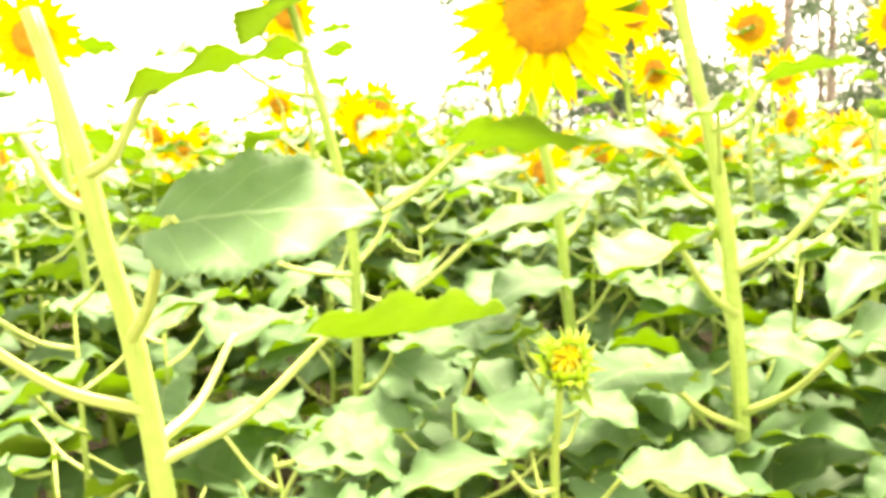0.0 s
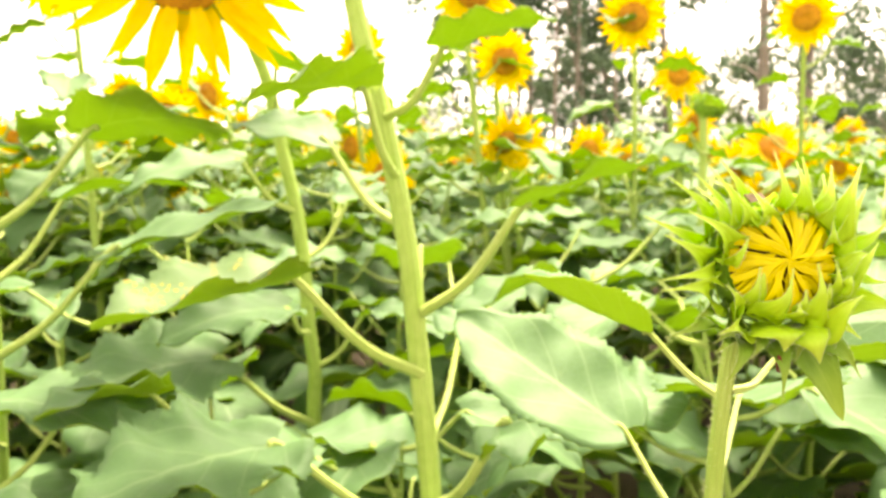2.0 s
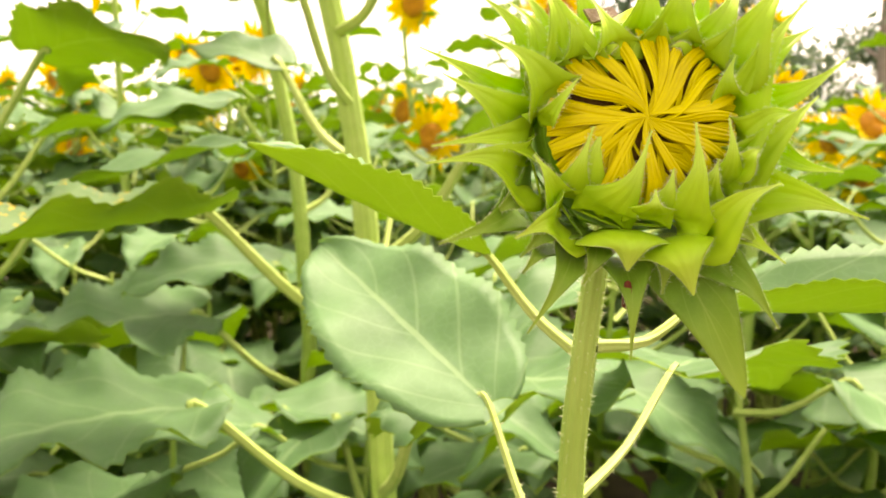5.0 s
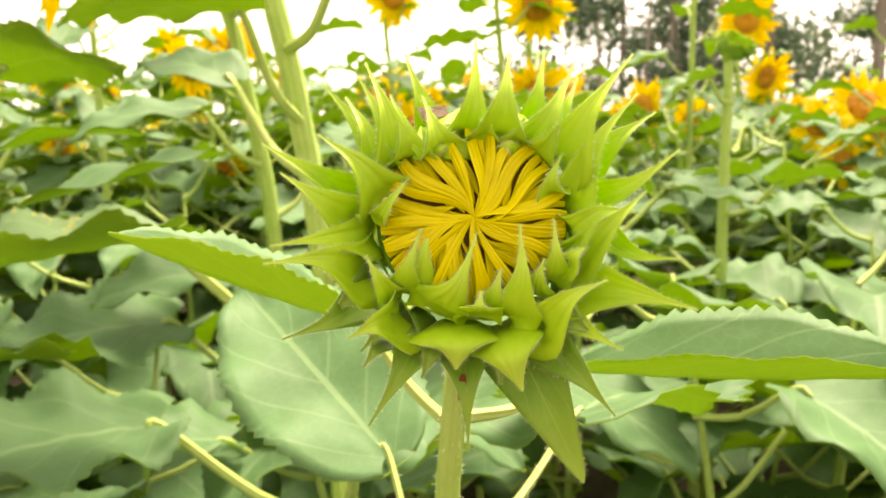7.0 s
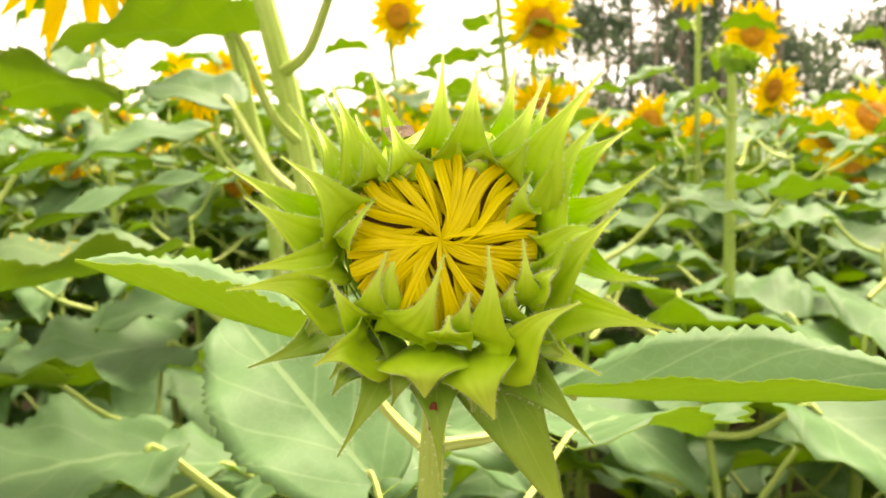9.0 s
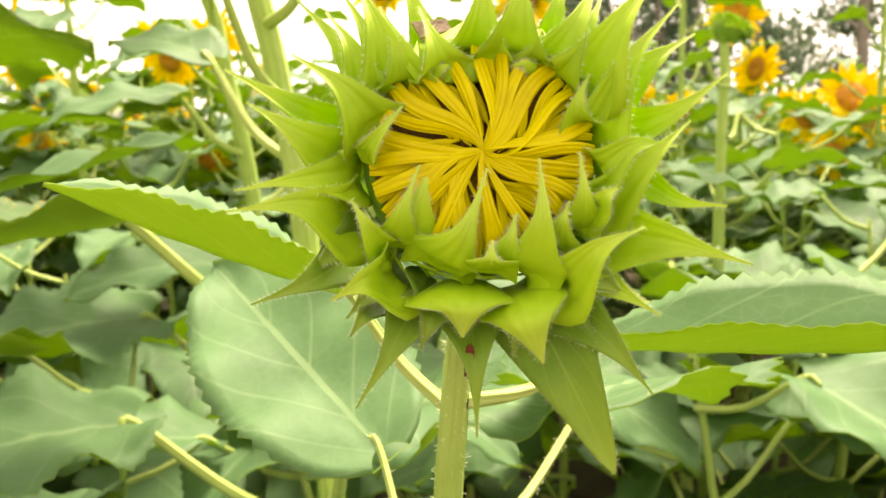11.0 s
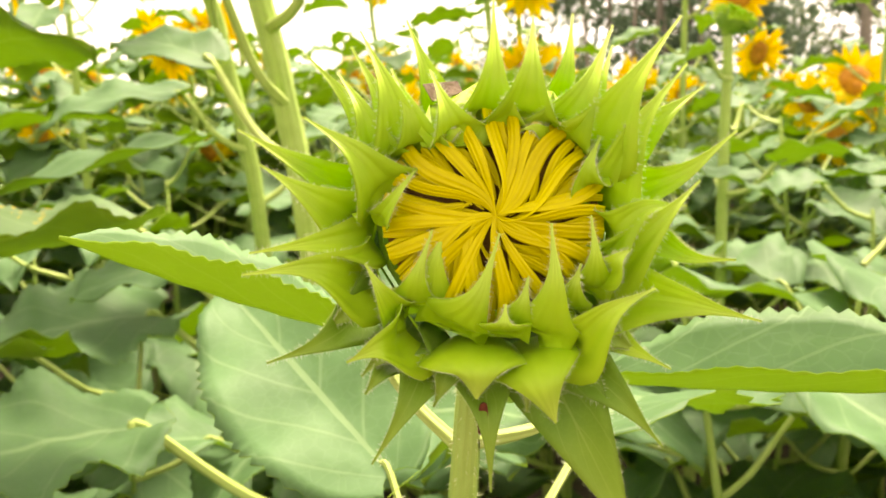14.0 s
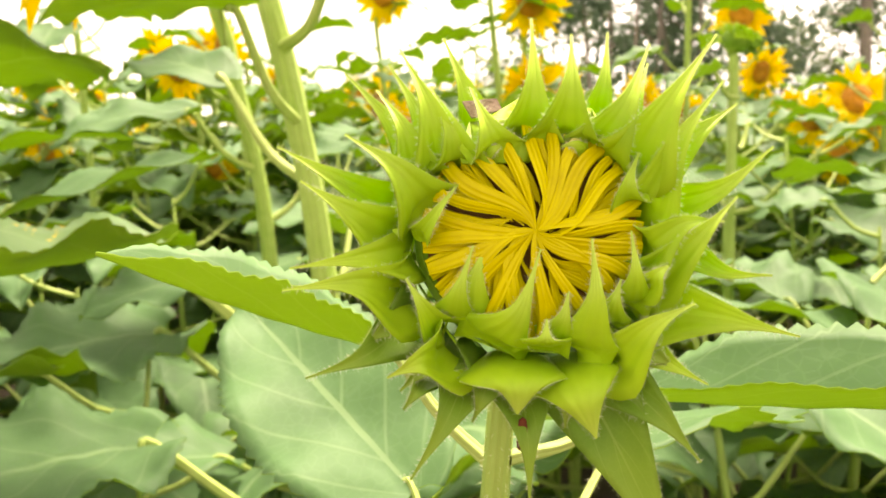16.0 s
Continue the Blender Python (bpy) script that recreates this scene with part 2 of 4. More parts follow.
def blade(sheet, joint, tip, width, roll=0.0, fold=0.15, arch=0.08, wave=0.06, rows=22, cols=9, seed=0, slots=(0, 1), thick=0.0009, lobe=0.10, teeth=0.045, curl=0.0, up=(0, 0, 1), base=0.60, blunt=0.95):
    """A leaf blade from its joint to its tip: heart-shaped, toothed, folded along the midrib, arched, with an upper and an under side."""
    rng = random.Random(seed)
    joint, tip = Vector(joint), Vector(tip)
    ax = tip - joint
    length = ax.length
    ax.normalize()
    sx = ax.cross(Vector(up))
    if sx.length < 0.05:
        sx = ax.cross(Vector((0, 1, 0)))
    sx.normalize()
    nz = sx.cross(ax).normalized()
    turn = Matrix.Rotation(radians(roll), 3, ax)
    sx, nz = turn @ sx, turn @ nz
    ph, ph2, kw = rng.uniform(0, 6.3), rng.uniform(0, 6.3), rng.uniform(2.2, 3.8)
    top, low, uvs = [], [], []
    for i in range(rows):
        v = i / (rows - 1)
        w = half_width(v, base, blunt) * width
        for k in range(cols):
            u = 2 * k / (cols - 1) - 1
            edge = abs(u) > 0.99
            ww = w * (1 + (teeth * (1 if i % 2 else -1) + rng.uniform(-0.4, 0.4) * teeth if edge else 0))
            along = v * length - lobe * length * u * u * (1 - v) ** 3
            z = fold * abs(u) * ww + arch * length * 4 * v * (1 - v) - curl * width * abs(u) ** 3
            z += wave * width * abs(u) ** 1.5 * math.sin(kw * 2 * math.pi * v + ph + (ph2 if u > 0 else 0)) * 0.8
            z += 0.005 * width * math.cos(5.5 * 2 * math.pi * (v - 0.3 * abs(u))) * (1 - abs(u) * 0.4)
            p = joint + ax * along + sx * (u * ww) + nz * z
            top.append(p)
            low.append(p - nz * thick)
            uvs.append((k / (cols - 1), v))
    n = len(top)
    faces, slot = [], []
    for i in range(rows - 1):
        for k in range(cols - 1):
            a = i * cols + k
            faces.append((a, a + 1, a + cols + 1, a + cols))
            slot.append(slots[0])
            faces.append((n + a, n + a + cols, n + a + cols + 1, n + a + 1))
            slot.append(slots[1])
    ring = [i * cols for i in range(rows)] + [i * cols + cols - 1 for i in range(rows - 1, -1, -1)]
    for a, b in zip(ring, ring[1:] + ring[:1]):
        faces.append((a, b, n + b, n + a))
        slot.append(slots[1])
    sheet.add(top + low, faces, uvs + uvs, slot)


def bud_matrix(at, facing, roll=0.0):
    """A head's frame: x to its right, z up, -y the way it faces."""
    y = -Vector(facing).normalized()
    x = y.cross(Vector((0, 0, 1))).normalized()
    m = Matrix((x, y, x.cross(y))).transposed().to_4x4()
    return Matrix.Translation(at) @ m @ Matrix.Rotation(radians(roll), 4, "Y")


def polar(r, a, z, R):
    """A point of a head: a in degrees clockwise from the top, z towards the viewer."""
    return Vector((R * r * math.sin(radians(a)), -R * z, R * r * math.cos(radians(a))))


# ---- bud with folded florets ----
def bract(head, R, foot, belly, tip, width, depth, rng, mats=(BRACT, BRACT, HAIR), name="bract", hairs=True, sunk=0.30, cup=-0.38, point=2.0, label=""):
    """One bract with a broad cupped base and a long needle point. foot, belly and tip are (across, up) in the head's plane, depth their
    three heights towards the viewer, all in radii of the bud."""
    p0, p1, p2 = (Vector((R * x, -R * d, R * z)) for (x, z), d in zip((foot, belly, tip), depth))
    flat = math.hypot(*foot)
    root = p0 * (max(0.99, flat * 0.93) / flat)
    root.y = p0.y + R * sunk
    p1.y -= R * 0.10
    rows, cols = 19, 7
    line = smooth_path([root, p0, p1, p2], 6)
    whole = Vector((p2.x - p0.x, 0, p2.z - p0.z)).normalized()
    sheet = Sheet()
    top, low, uvs, edges = [], [], [], []
    ph, keel, lean = rng.uniform(0, 6.3), rng.uniform(0.05, 0.2), rng.uniform(-0.35, 0.35)
    for i in range(rows):
        s = i / (rows - 1)
        p = line[i]
        d = (line[min(i + 1, rows - 1)] - line[max(i - 1, 0)]).normalized()
        sx = (Vector((d.x, 0, d.z)) * 0.9 + whole * 0.4).cross(Vector((0, -1, 0))).normalized()
        nz = sx.cross(d).normalized()
        if nz.y > 0:
            nz = -nz
        nz = (nz + Vector((0, -0.25, 0))).normalized()
        body = max(0.0, (s - 0.33) / 0.67)
        w = R * width * 0.53 * ((0.72 + 0.28 * math.sin(math.pi / 2 * min(1.0, s / 0.33))) * (1 - body) ** point) + R * (0.024 * (1 - s) + 0.008)
        w *= 1 + 0.04 * math.sin(9 * s + ph)
        for k in range(cols):
            u = 2 * k / (cols - 1) - 1
            q = p + sx * u * w - nz * w * (cup * (u * u - 0.3) + keel * (1 - abs(u)) + lean * u * s) + nz * 0.05 * w * math.sin(6 * s + ph) * u
            top.append(q)
            low.append(q - nz * R * 0.028 * (1 - 0.8 * s))
            uvs.append((k / (cols - 1), s))
            if abs(u) > 0.99:
                edges.append((q, sx * u, d, nz))
    n = len(top)
    faces, slot = [], []
    for i in range(rows - 1):
        for k in range(cols - 1):
            a = i * cols + k
            faces.append((a, a + 1, a + cols + 1, a + cols)), slot.append(0)
            faces.append((n + a, n + a + cols, n + a + cols + 1, n + a + 1)), slot.append(1)
    ring = [i * cols for i in range(rows)] + [i * cols + cols - 1 for i in range(rows - 1, -1, -1)]
    for a, b in zip(ring, ring[1:] + ring[:1]):
        faces.append((a, b, n + b, n + a)), slot.append(0)
    sheet.add(top + low, faces, uvs + uvs, slot)
    if hairs:
        for j in range(8, len(edges) - 2):
            q, o, d, nz = edges[j]
            q2 = edges[j + 2][0]
            for _ in range(7):
                b = q.lerp(q2, rng.random())
                t = b + (o * rng.uniform(0.5, 1.1) + d * rng.uniform(-0.2, 0.6) + nz * rng.uniform(-0.3, 0.5)) * R * rng.uniform(0.02, 0.055)
                sheet.add([b - d * R * 0.0017, b + d * R * 0.0017, t], [(0, 1, 2)], None, 2)
    return part(name, sheet.mesh(name, mats), head, label)


def dome(r):
    return 0.30 * math.sqrt(max(0.0, 1.0 - 0.85 * r * r)) - 0.06


def folded_florets(head, R, count, rng):
    """Yellow ray florets still folded over the middle of the bud: creased ribbons that sweep inwards and cross at the centre."""
    for j in range(count):
        upper = j % 3 == 2
        a = 360 * j / count + rng.uniform(-2.0, 2.0)
        sweep = 15 * math.sin(radians(2 * a + 40)) + 30 + rng.uniform(-45, 45)
        end = rng.uniform(-0.06, 0.06) if upper else rng.uniform(0.04, 0.30)
        bow = rng.uniform(-8, 8)
        lift = (0.11 if upper else 0.03 * (j % 3)) + rng.uniform(0, 0.015)
        wide = rng.uniform(0.10, 0.145) if upper else rng.uniform(0.075, 0.115)
        twist, tilt = rng.uniform(-1.1, 1.1), rng.uniform(-0.7, 0.7)
        rows, cols = 16, 7
        sheet = Sheet()
        verts, uvs, faces = [], [], []
        spine = []
        for i in range(rows + 1):
            s = i / (rows - 1)
            r = 0.98 + (end - 0.98) * s
            ang = a + sweep * s ** 2.6 + bow * math.sin(math.pi * s)
            spine.append(polar(r, ang, dome(min(1, r)) + lift * math.sin(math.pi * min(0.75, 0.12 + s * 0.8)) + 0.035 * s * s, R))
        for i in range(rows):
            s = i / (rows - 1)
            p, d = spine[i], (spine[i + 1] - spine[i]).normalized()
            sx = d.cross(Vector((0, -1, 0))).normalized()
            w = R * wide * 0.5 * (0.86 + 0.25 * math.sin(math.pi * min(1.0, s + 0.1))) * (1 - 0.80 * s ** 4)
            t = tilt + twist * s * s
            for k in range(cols):
                u = 2 * k / (cols - 1) - 1
                fold = 0.42 * (1 - u * u) - 0.25 * math.exp(-(u * 3.2) ** 2)
                verts.append(p + sx * u * w * (1 - 0.25 * abs(t)) + Vector((0, -1, 0)) * w * (fold + t * u))
                uvs.append((k / (cols - 1), s))
        n = len(verts)
        low = [v + Vector((0, R * 0.012, 0)) for v in verts]
        for i in range(rows - 1):
            for k in range(cols - 1):
                b = i * cols + k
                faces.append((b, b + 1, b + cols + 1, b + cols))
                faces.append((n + b, n + b + cols, n + b + cols + 1, n + b + 1))
        for i in range(rows - 1):
            for b in (i * cols, i * cols + cols - 1):
                faces.append((b, b + cols, n + b + cols, n + b))
        sheet.add(verts + low, faces, uvs + uvs)
        part("folded_floret", sheet.mesh("folded_floret", [FOLDED]), head)


def bud_cup(head, R):
    """The green cup behind the florets and the dark core between them."""
    sheet = Sheet()
    prof = [(1.0, -0.02), (1.06, -0.2), (1.08, -0.5), (0.95, -0.85), (0.6, -1.1), (0.3, -1.25), (0.2, -1.5)]
    sides = 28
    verts, faces, uvs = [], [], []
    for i, (r, z) in enumerate(prof):
        for k in range(sides):
            verts.append(polar(r, 360 * k / sides, z, R))
            uvs.append((k / sides, i / len(prof)))
    for i in range(len(prof) - 1):
        for k in range(sides):
            k2 = (k + 1) % sides
            faces.append((i * sides + k, i * sides + k2, (i + 1) * sides + k2, (i + 1) * sides + k))
    sheet.add(verts, faces, uvs)
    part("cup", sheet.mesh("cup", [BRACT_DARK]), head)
    sheet = Sheet()
    verts, faces = [polar(0, 0, dome(0) - 0.04, R)], []
    for i in range(1, 9):
        for k in range(sides):
            r = i / 8 * 0.95
            verts.append(polar(r, 360 * k / sides, dome(min(r, 1)) - 0.05 + 0.015 * math.sin(k * 7.3 + i * 3.1), R))
    for k in range(sides):
        faces.append((0, 1 + k, 1 + (k + 1) % sides))
    for i in range(7):
        for k in range(sides):
            a, b = 1 + i * sides + k, 1 + i * sides + (k + 1) % sides
            faces.append((a, a + sides, b + sides, b))
    sheet.add(verts, faces)
    part("core", sheet.mesh("core", [DISC_DARK]), head, "dark brown unopened core")


# ---- open flower ----
def petal_mesh(length, width, seed, droop):
    rng = random.Random(seed)
    rows, cols = 9, 5
    sheet, verts, uvs, faces = Sheet(), [], [], []
    bend, twist = rng.uniform(-0.1, 0.1), rng.uniform(-0.5, 0.5)
    for i in range(rows):
        s = i / (rows - 1)
        w = width * 0.5 * (math.sin(math.pi * (0.12 + 0.88 * s) ** 0.8) * 0.9 + 0.12 * (1 - s))
        for k in range(cols):
            u = 2 * k / (cols - 1) - 1
            verts.append(Vector((u * w + bend * length * s * s, -droop * length * s * s - 0.25 * w * u * u + twist * s * u * w, length * s)))
            uvs.append((k / (cols - 1), s))
    n = len(verts)
    low = [v + Vector((0, 0.0007, 0)) for v in verts]
    for i in range(rows - 1):
        for k in range(cols - 1):
            b = i * cols + k
            faces.append((b, b + 1, b + cols + 1, b + cols))
            faces.append((n + b, n + b + cols, n + b + cols + 1, n + b + 1))
    sheet.add(verts + low, faces, uvs + uvs)
    return sheet


PETALS = {}


def flower_head(plant, at, facing, disc, ray, seed=0, roll=0.0, joined=True, count=24):
    """An open head: brown domed disc, a ring of long yellow rays, green back. at and facing are in the plant's own frame."""
    rng = random.Random(seed)
    m = bud_matrix(at, facing, roll)
    head = part("flower_head", None, plant)
    head.empty_display_size = 0.02
    head.matrix_basis = m
    sheet = Sheet()
    sides, rings = 30, 7
    verts, faces = [polar(0, 0, 0.10, disc)], []
    for i in range(1, rings + 1):
        r = i / rings
        z = 0.10 + 0.16 * math.sin(math.pi * r) - 0.12 * r * r
        for k in range(sides):
            verts.append(polar(r * (1 + rng.uniform(-0.02, 0.02)), 360 * (k + 0.5 * (i % 2)) / sides, z + rng.uniform(-0.035, 0.035), disc))
    for k in range(sides):
        faces.append((0, 1 + k, 1 + (k + 1) % sides))
    for i in range(rings - 1):
        for k in range(sides):
            a, b = 1 + i * sides + k, 1 + i * sides + (k + 1) % sides
            faces.append((a, a + sides, b + sides, b))
    sheet.add(verts, faces)
    part("disc", sheet.mesh("disc", [DISC]), head)
    back, verts, faces = Sheet(), [], []
    prof = [(1.02, 0.02), (1.05, -0.12), (0.8, -0.35), (0.35, -0.5), (0.22, -0.8)]
    for r, z in prof:
        for k in range(18):
            verts.append(polar(r, 20 * k, z, disc))
    for i in range(len(prof) - 1):
        for k in range(18):
            faces.append((i * 18 + k, i * 18 + (k + 1) % 18, (i + 1) * 18 + (k + 1) % 18, (i + 1) * 18 + k))
    back.add(verts, faces)
    for k in range(22):
        a = 360 * k / 22 + rng.uniform(-5, 5)
        p, q, t = polar(0.98, a - 9, -0.08, disc), polar(0.98, a + 9, -0.08, disc), polar(rng.uniform(1.4, 1.75), a + rng.uniform(-4, 4), -0.2, disc)
        back.add([p, q, t, (p + q + t) / 3 + Vector((0, 0.05 * disc, 0))], [(0, 1, 2), (0, 3, 1), (1, 3, 2), (2, 3, 0)], None, 0)
    part("back", back.mesh("back", [BRACT_DARK]), head)
    all_rays = Sheet()
    for k in range(count):
        a = 360 * k / count + rng.uniform(-4, 4)
        ln = ray * rng.uniform(0.82, 1.12)
        lean = rng.uniform(-8, 22) + (10 if k % 2 else 0)
        if joined:
            s = petal_mesh(ln, ray * 0.36, seed * 50 + k, rng.uniform(-0.15, 0.3))
            mm = Matrix.Rotation(radians(a), 4, "Y") @ Matrix.Translation((0, 0, disc * 0.96)) @ Matrix.Rotation(radians(-lean + 10), 4, "X")
            all_rays.add([mm @ v for v in map(Vector, s.v)], s.f, s.uv)
        else:
            kind = k % 5
            key = (round(ray, 3), kind)
            if key not in PETALS:
                PETALS[key] = petal_mesh(ray * (0.9 + 0.06 * kind), ray * 0.23, kind, (0.25, -0.1, 0.12, 0.35, 0.0)[kind]).mesh("ray_petal", [PETAL])
            ob = part("ray_petal", PETALS[key], head)
            ob.matrix_basis = Matrix.Rotation(radians(a), 4, "Y") @ Matrix.Translation((0, 0.004 * (k % 2), disc * 0.96)) @ Matrix.Rotation(radians(-lean + 10), 4, "X")
    if joined:
        part("ray_petals", all_rays.mesh("ray_petals", [PETAL]), head)
    return head


# ---- plants ----
def make_plant(name, base, line, r0, r1, label, group="sunflower plants", hair=0, steps=6, hair_len=0.0025):
    """A plant: an empty at its foot with the stem under it."""
    plant = new(name)
    plant.empty_display_size = 0.1
    plant.location = base
    tagged(plant, label, "sunflower", group)
    sheet = Sheet()
    local = [Vector(p) - Vector(base) for p in line]
    tube(sheet, smooth_path(local, steps), r0, r1, 10, 0, hair, 1, random.Random(3), hair_len)
    part("stem", sheet.mesh("stem", [STEM, HAIR]), plant)
    return plant


def leaf(plant, node, joint, tip, width, roll=0.0, seed=0, fold=0.15, arch=0.08, wave=0.06, top=None, petiole=0.0042, hair=0, sag=0.02, rows=44, cols=11, label="", **more):
    """A leaf of a plant with its stalk, from the stem's node to the joint and on to the tip, in world places."""
    o = plant.location
    node, joint, tip = Vector(node) - o, Vector(joint) - o, Vector(tip) - o
    sheet = Sheet()
    blade(sheet, joint, tip, width, roll, fold, arch, wave, rows, cols, seed, **more)
    ob = part("leaf", sheet.mesh("leaf", [top or LEAF_TOP, LEAF_UNDER]), plant, label)
    stalk = Sheet()
    mid = node.lerp(joint, 0.5) - Vector((0, 0, sag))
    past = joint + (tip - joint) * 0.06 - Vector((0, 0, 0.002))
    tube(stalk, smooth_path([node, mid, joint, past], 5), petiole * 1.25, petiole * 0.6, 8, 0, hair, 1, random.Random(seed))
    part("petiole", stalk.mesh("petiole", [PETIOLE, HAIR]), ob)
    return ob


def wild_leaves(plant, top, count, lowest, seed, size=0.17, rows=14, cols=7, stem_at=None):
    """Leaves all round a stem of that height, in a spiral, larger below the middle."""
    rng = random.Random(seed)
    turn = rng.uniform(0, 360)
    for k in range(count):
        z = lowest + (top - lowest) * (k + rng.uniform(-0.2, 0.2)) / max(1, count - 1)
        a = radians(turn + 137.5 * k + rng.uniform(-18, 18))
        out = Vector((math.cos(a), math.sin(a), 0))
        grow = 1.0 - 0.32 * max(0, (z - lowest) / (top - lowest) - 0.55) / 0.45
        s = size * grow * rng.uniform(0.8, 1.15)
        start = stem_at(z) if stem_at else Vector((0, 0, z))
        joint = start + out * s * rng.uniform(0.5, 0.8) + Vector((0, 0, s * rng.uniform(0.3, 0.6)))
        tip = joint + out * s * rng.uniform(0.85, 1.1) + Vector((rng.uniform(-0.03, 0.03), rng.uniform(-0.03, 0.03), s * rng.uniform(-0.55, 0.12)))
        sheet = Sheet()
        blade(sheet, joint, tip, s * rng.uniform(0.72, 0.95), rng.uniform(-14, 14), rng.uniform(0.08, 0.45), rng.uniform(0.03, 0.14), 0.07, rows, cols, rng.randrange(9999))
        tube(sheet, smooth_path([start, start.lerp(joint, 0.5) - Vector((0, 0, 0.015)), joint, joint.lerp(tip, 0.1) + Vector((0, 0, 0.004))], 3), 0.005, 0.0025, 6, 2)
        part("leaf", sheet.mesh("leaf", [LEAF_TOP, LEAF_UNDER, PETIOLE]), plant)


def field_plant(base, height, seed, face=(0, -1, 0), disc=0.04, ray=0.065, head_at=None, leaves=9, size=0.17, lowest=0.35, flower=True, label="sunflower with an open yellow head among the rows"):
    """A plant of the field, standing at base, its head at head_at or over its foot."""
    rng = random.Random(seed)
    base = Vector(base)
    top = Vector(head_at) - base if head_at else Vector((rng.uniform(-0.06, 0.06), rng.uniform(-0.06, 0.06), height))
    f = Vector(face).normalized()
    neck = top - f * disc * 0.75
    mid = Vector((neck.x * 0.35 + rng.uniform(-0.02, 0.02), neck.y * 0.35 + rng.uniform(-0.02, 0.02), neck.z * 0.55))
    low = neck - f * 0.05 - Vector((0, 0, 0.11))
    pts = [base, base + mid, base + low, base + neck] if flower else [base, base + mid, base + top]
    plant = make_plant("sunflower_plant", base, pts, 0.0125, 0.006, label, steps=4) if flower else make_plant("sunflower_plant", base, pts, 0.0125, 0.003, label, steps=4)

    def at(z):
        k = max(0.0, min(1.0, z / max(0.1, low.z)))
        if not flower:
            return Vector((top.x * (z / top.z) ** 1.5, top.y * (z / top.z) ** 1.5, z))
        return Vector((low.x * k ** 1.5, low.y * k ** 1.5, z)) if k < 1 else Vector((low.x, low.y, z))
    wild_leaves(plant, min(low.z, top.z - 0.05) if flower else top.z - 0.01, leaves, lowest, seed + 7, size, stem_at=at)
    if flower:
        flower_head(plant, top, f, disc, ray, seed, rng.uniform(0, 30))
    return plant


# ---- ground ----
sheet = Sheet()
gn = 41
xs = [math.copysign(abs(k) ** 2.6 * 400, k) for k in np.linspace(-1, 1, gn)]
verts = [(x + 0.8, y + 1.0, 0.02 * math.sin(7 * x) * math.sin(5 * y) if abs(x) < 20 and abs(y) < 20 else 0.0) for y in xs for x in xs]
sheet.add(verts, [(j * gn + i, j * gn + i + 1, (j + 1) * gn + i + 1, (j + 1) * gn + i) for j in range(gn - 1) for i in range(gn - 1)])
tagged(new("ground", sheet.mesh("ground", [SOIL])), "brown field soil between the sunflower rows", "ground", kind="structure")

# ---- plant with the half-open bud ----
R = 0.030
BUD = Vector((0.821, 0.624, 1.3015))
bud_turn = Matrix.Rotation(0.062, 4, "Z") @ Matrix.Rotation(-0.140, 4, "X") @ Matrix.Rotation(0.056, 4, "Y")


DARK = (BRACT_DARK, BRACT_DARK, HAIR)


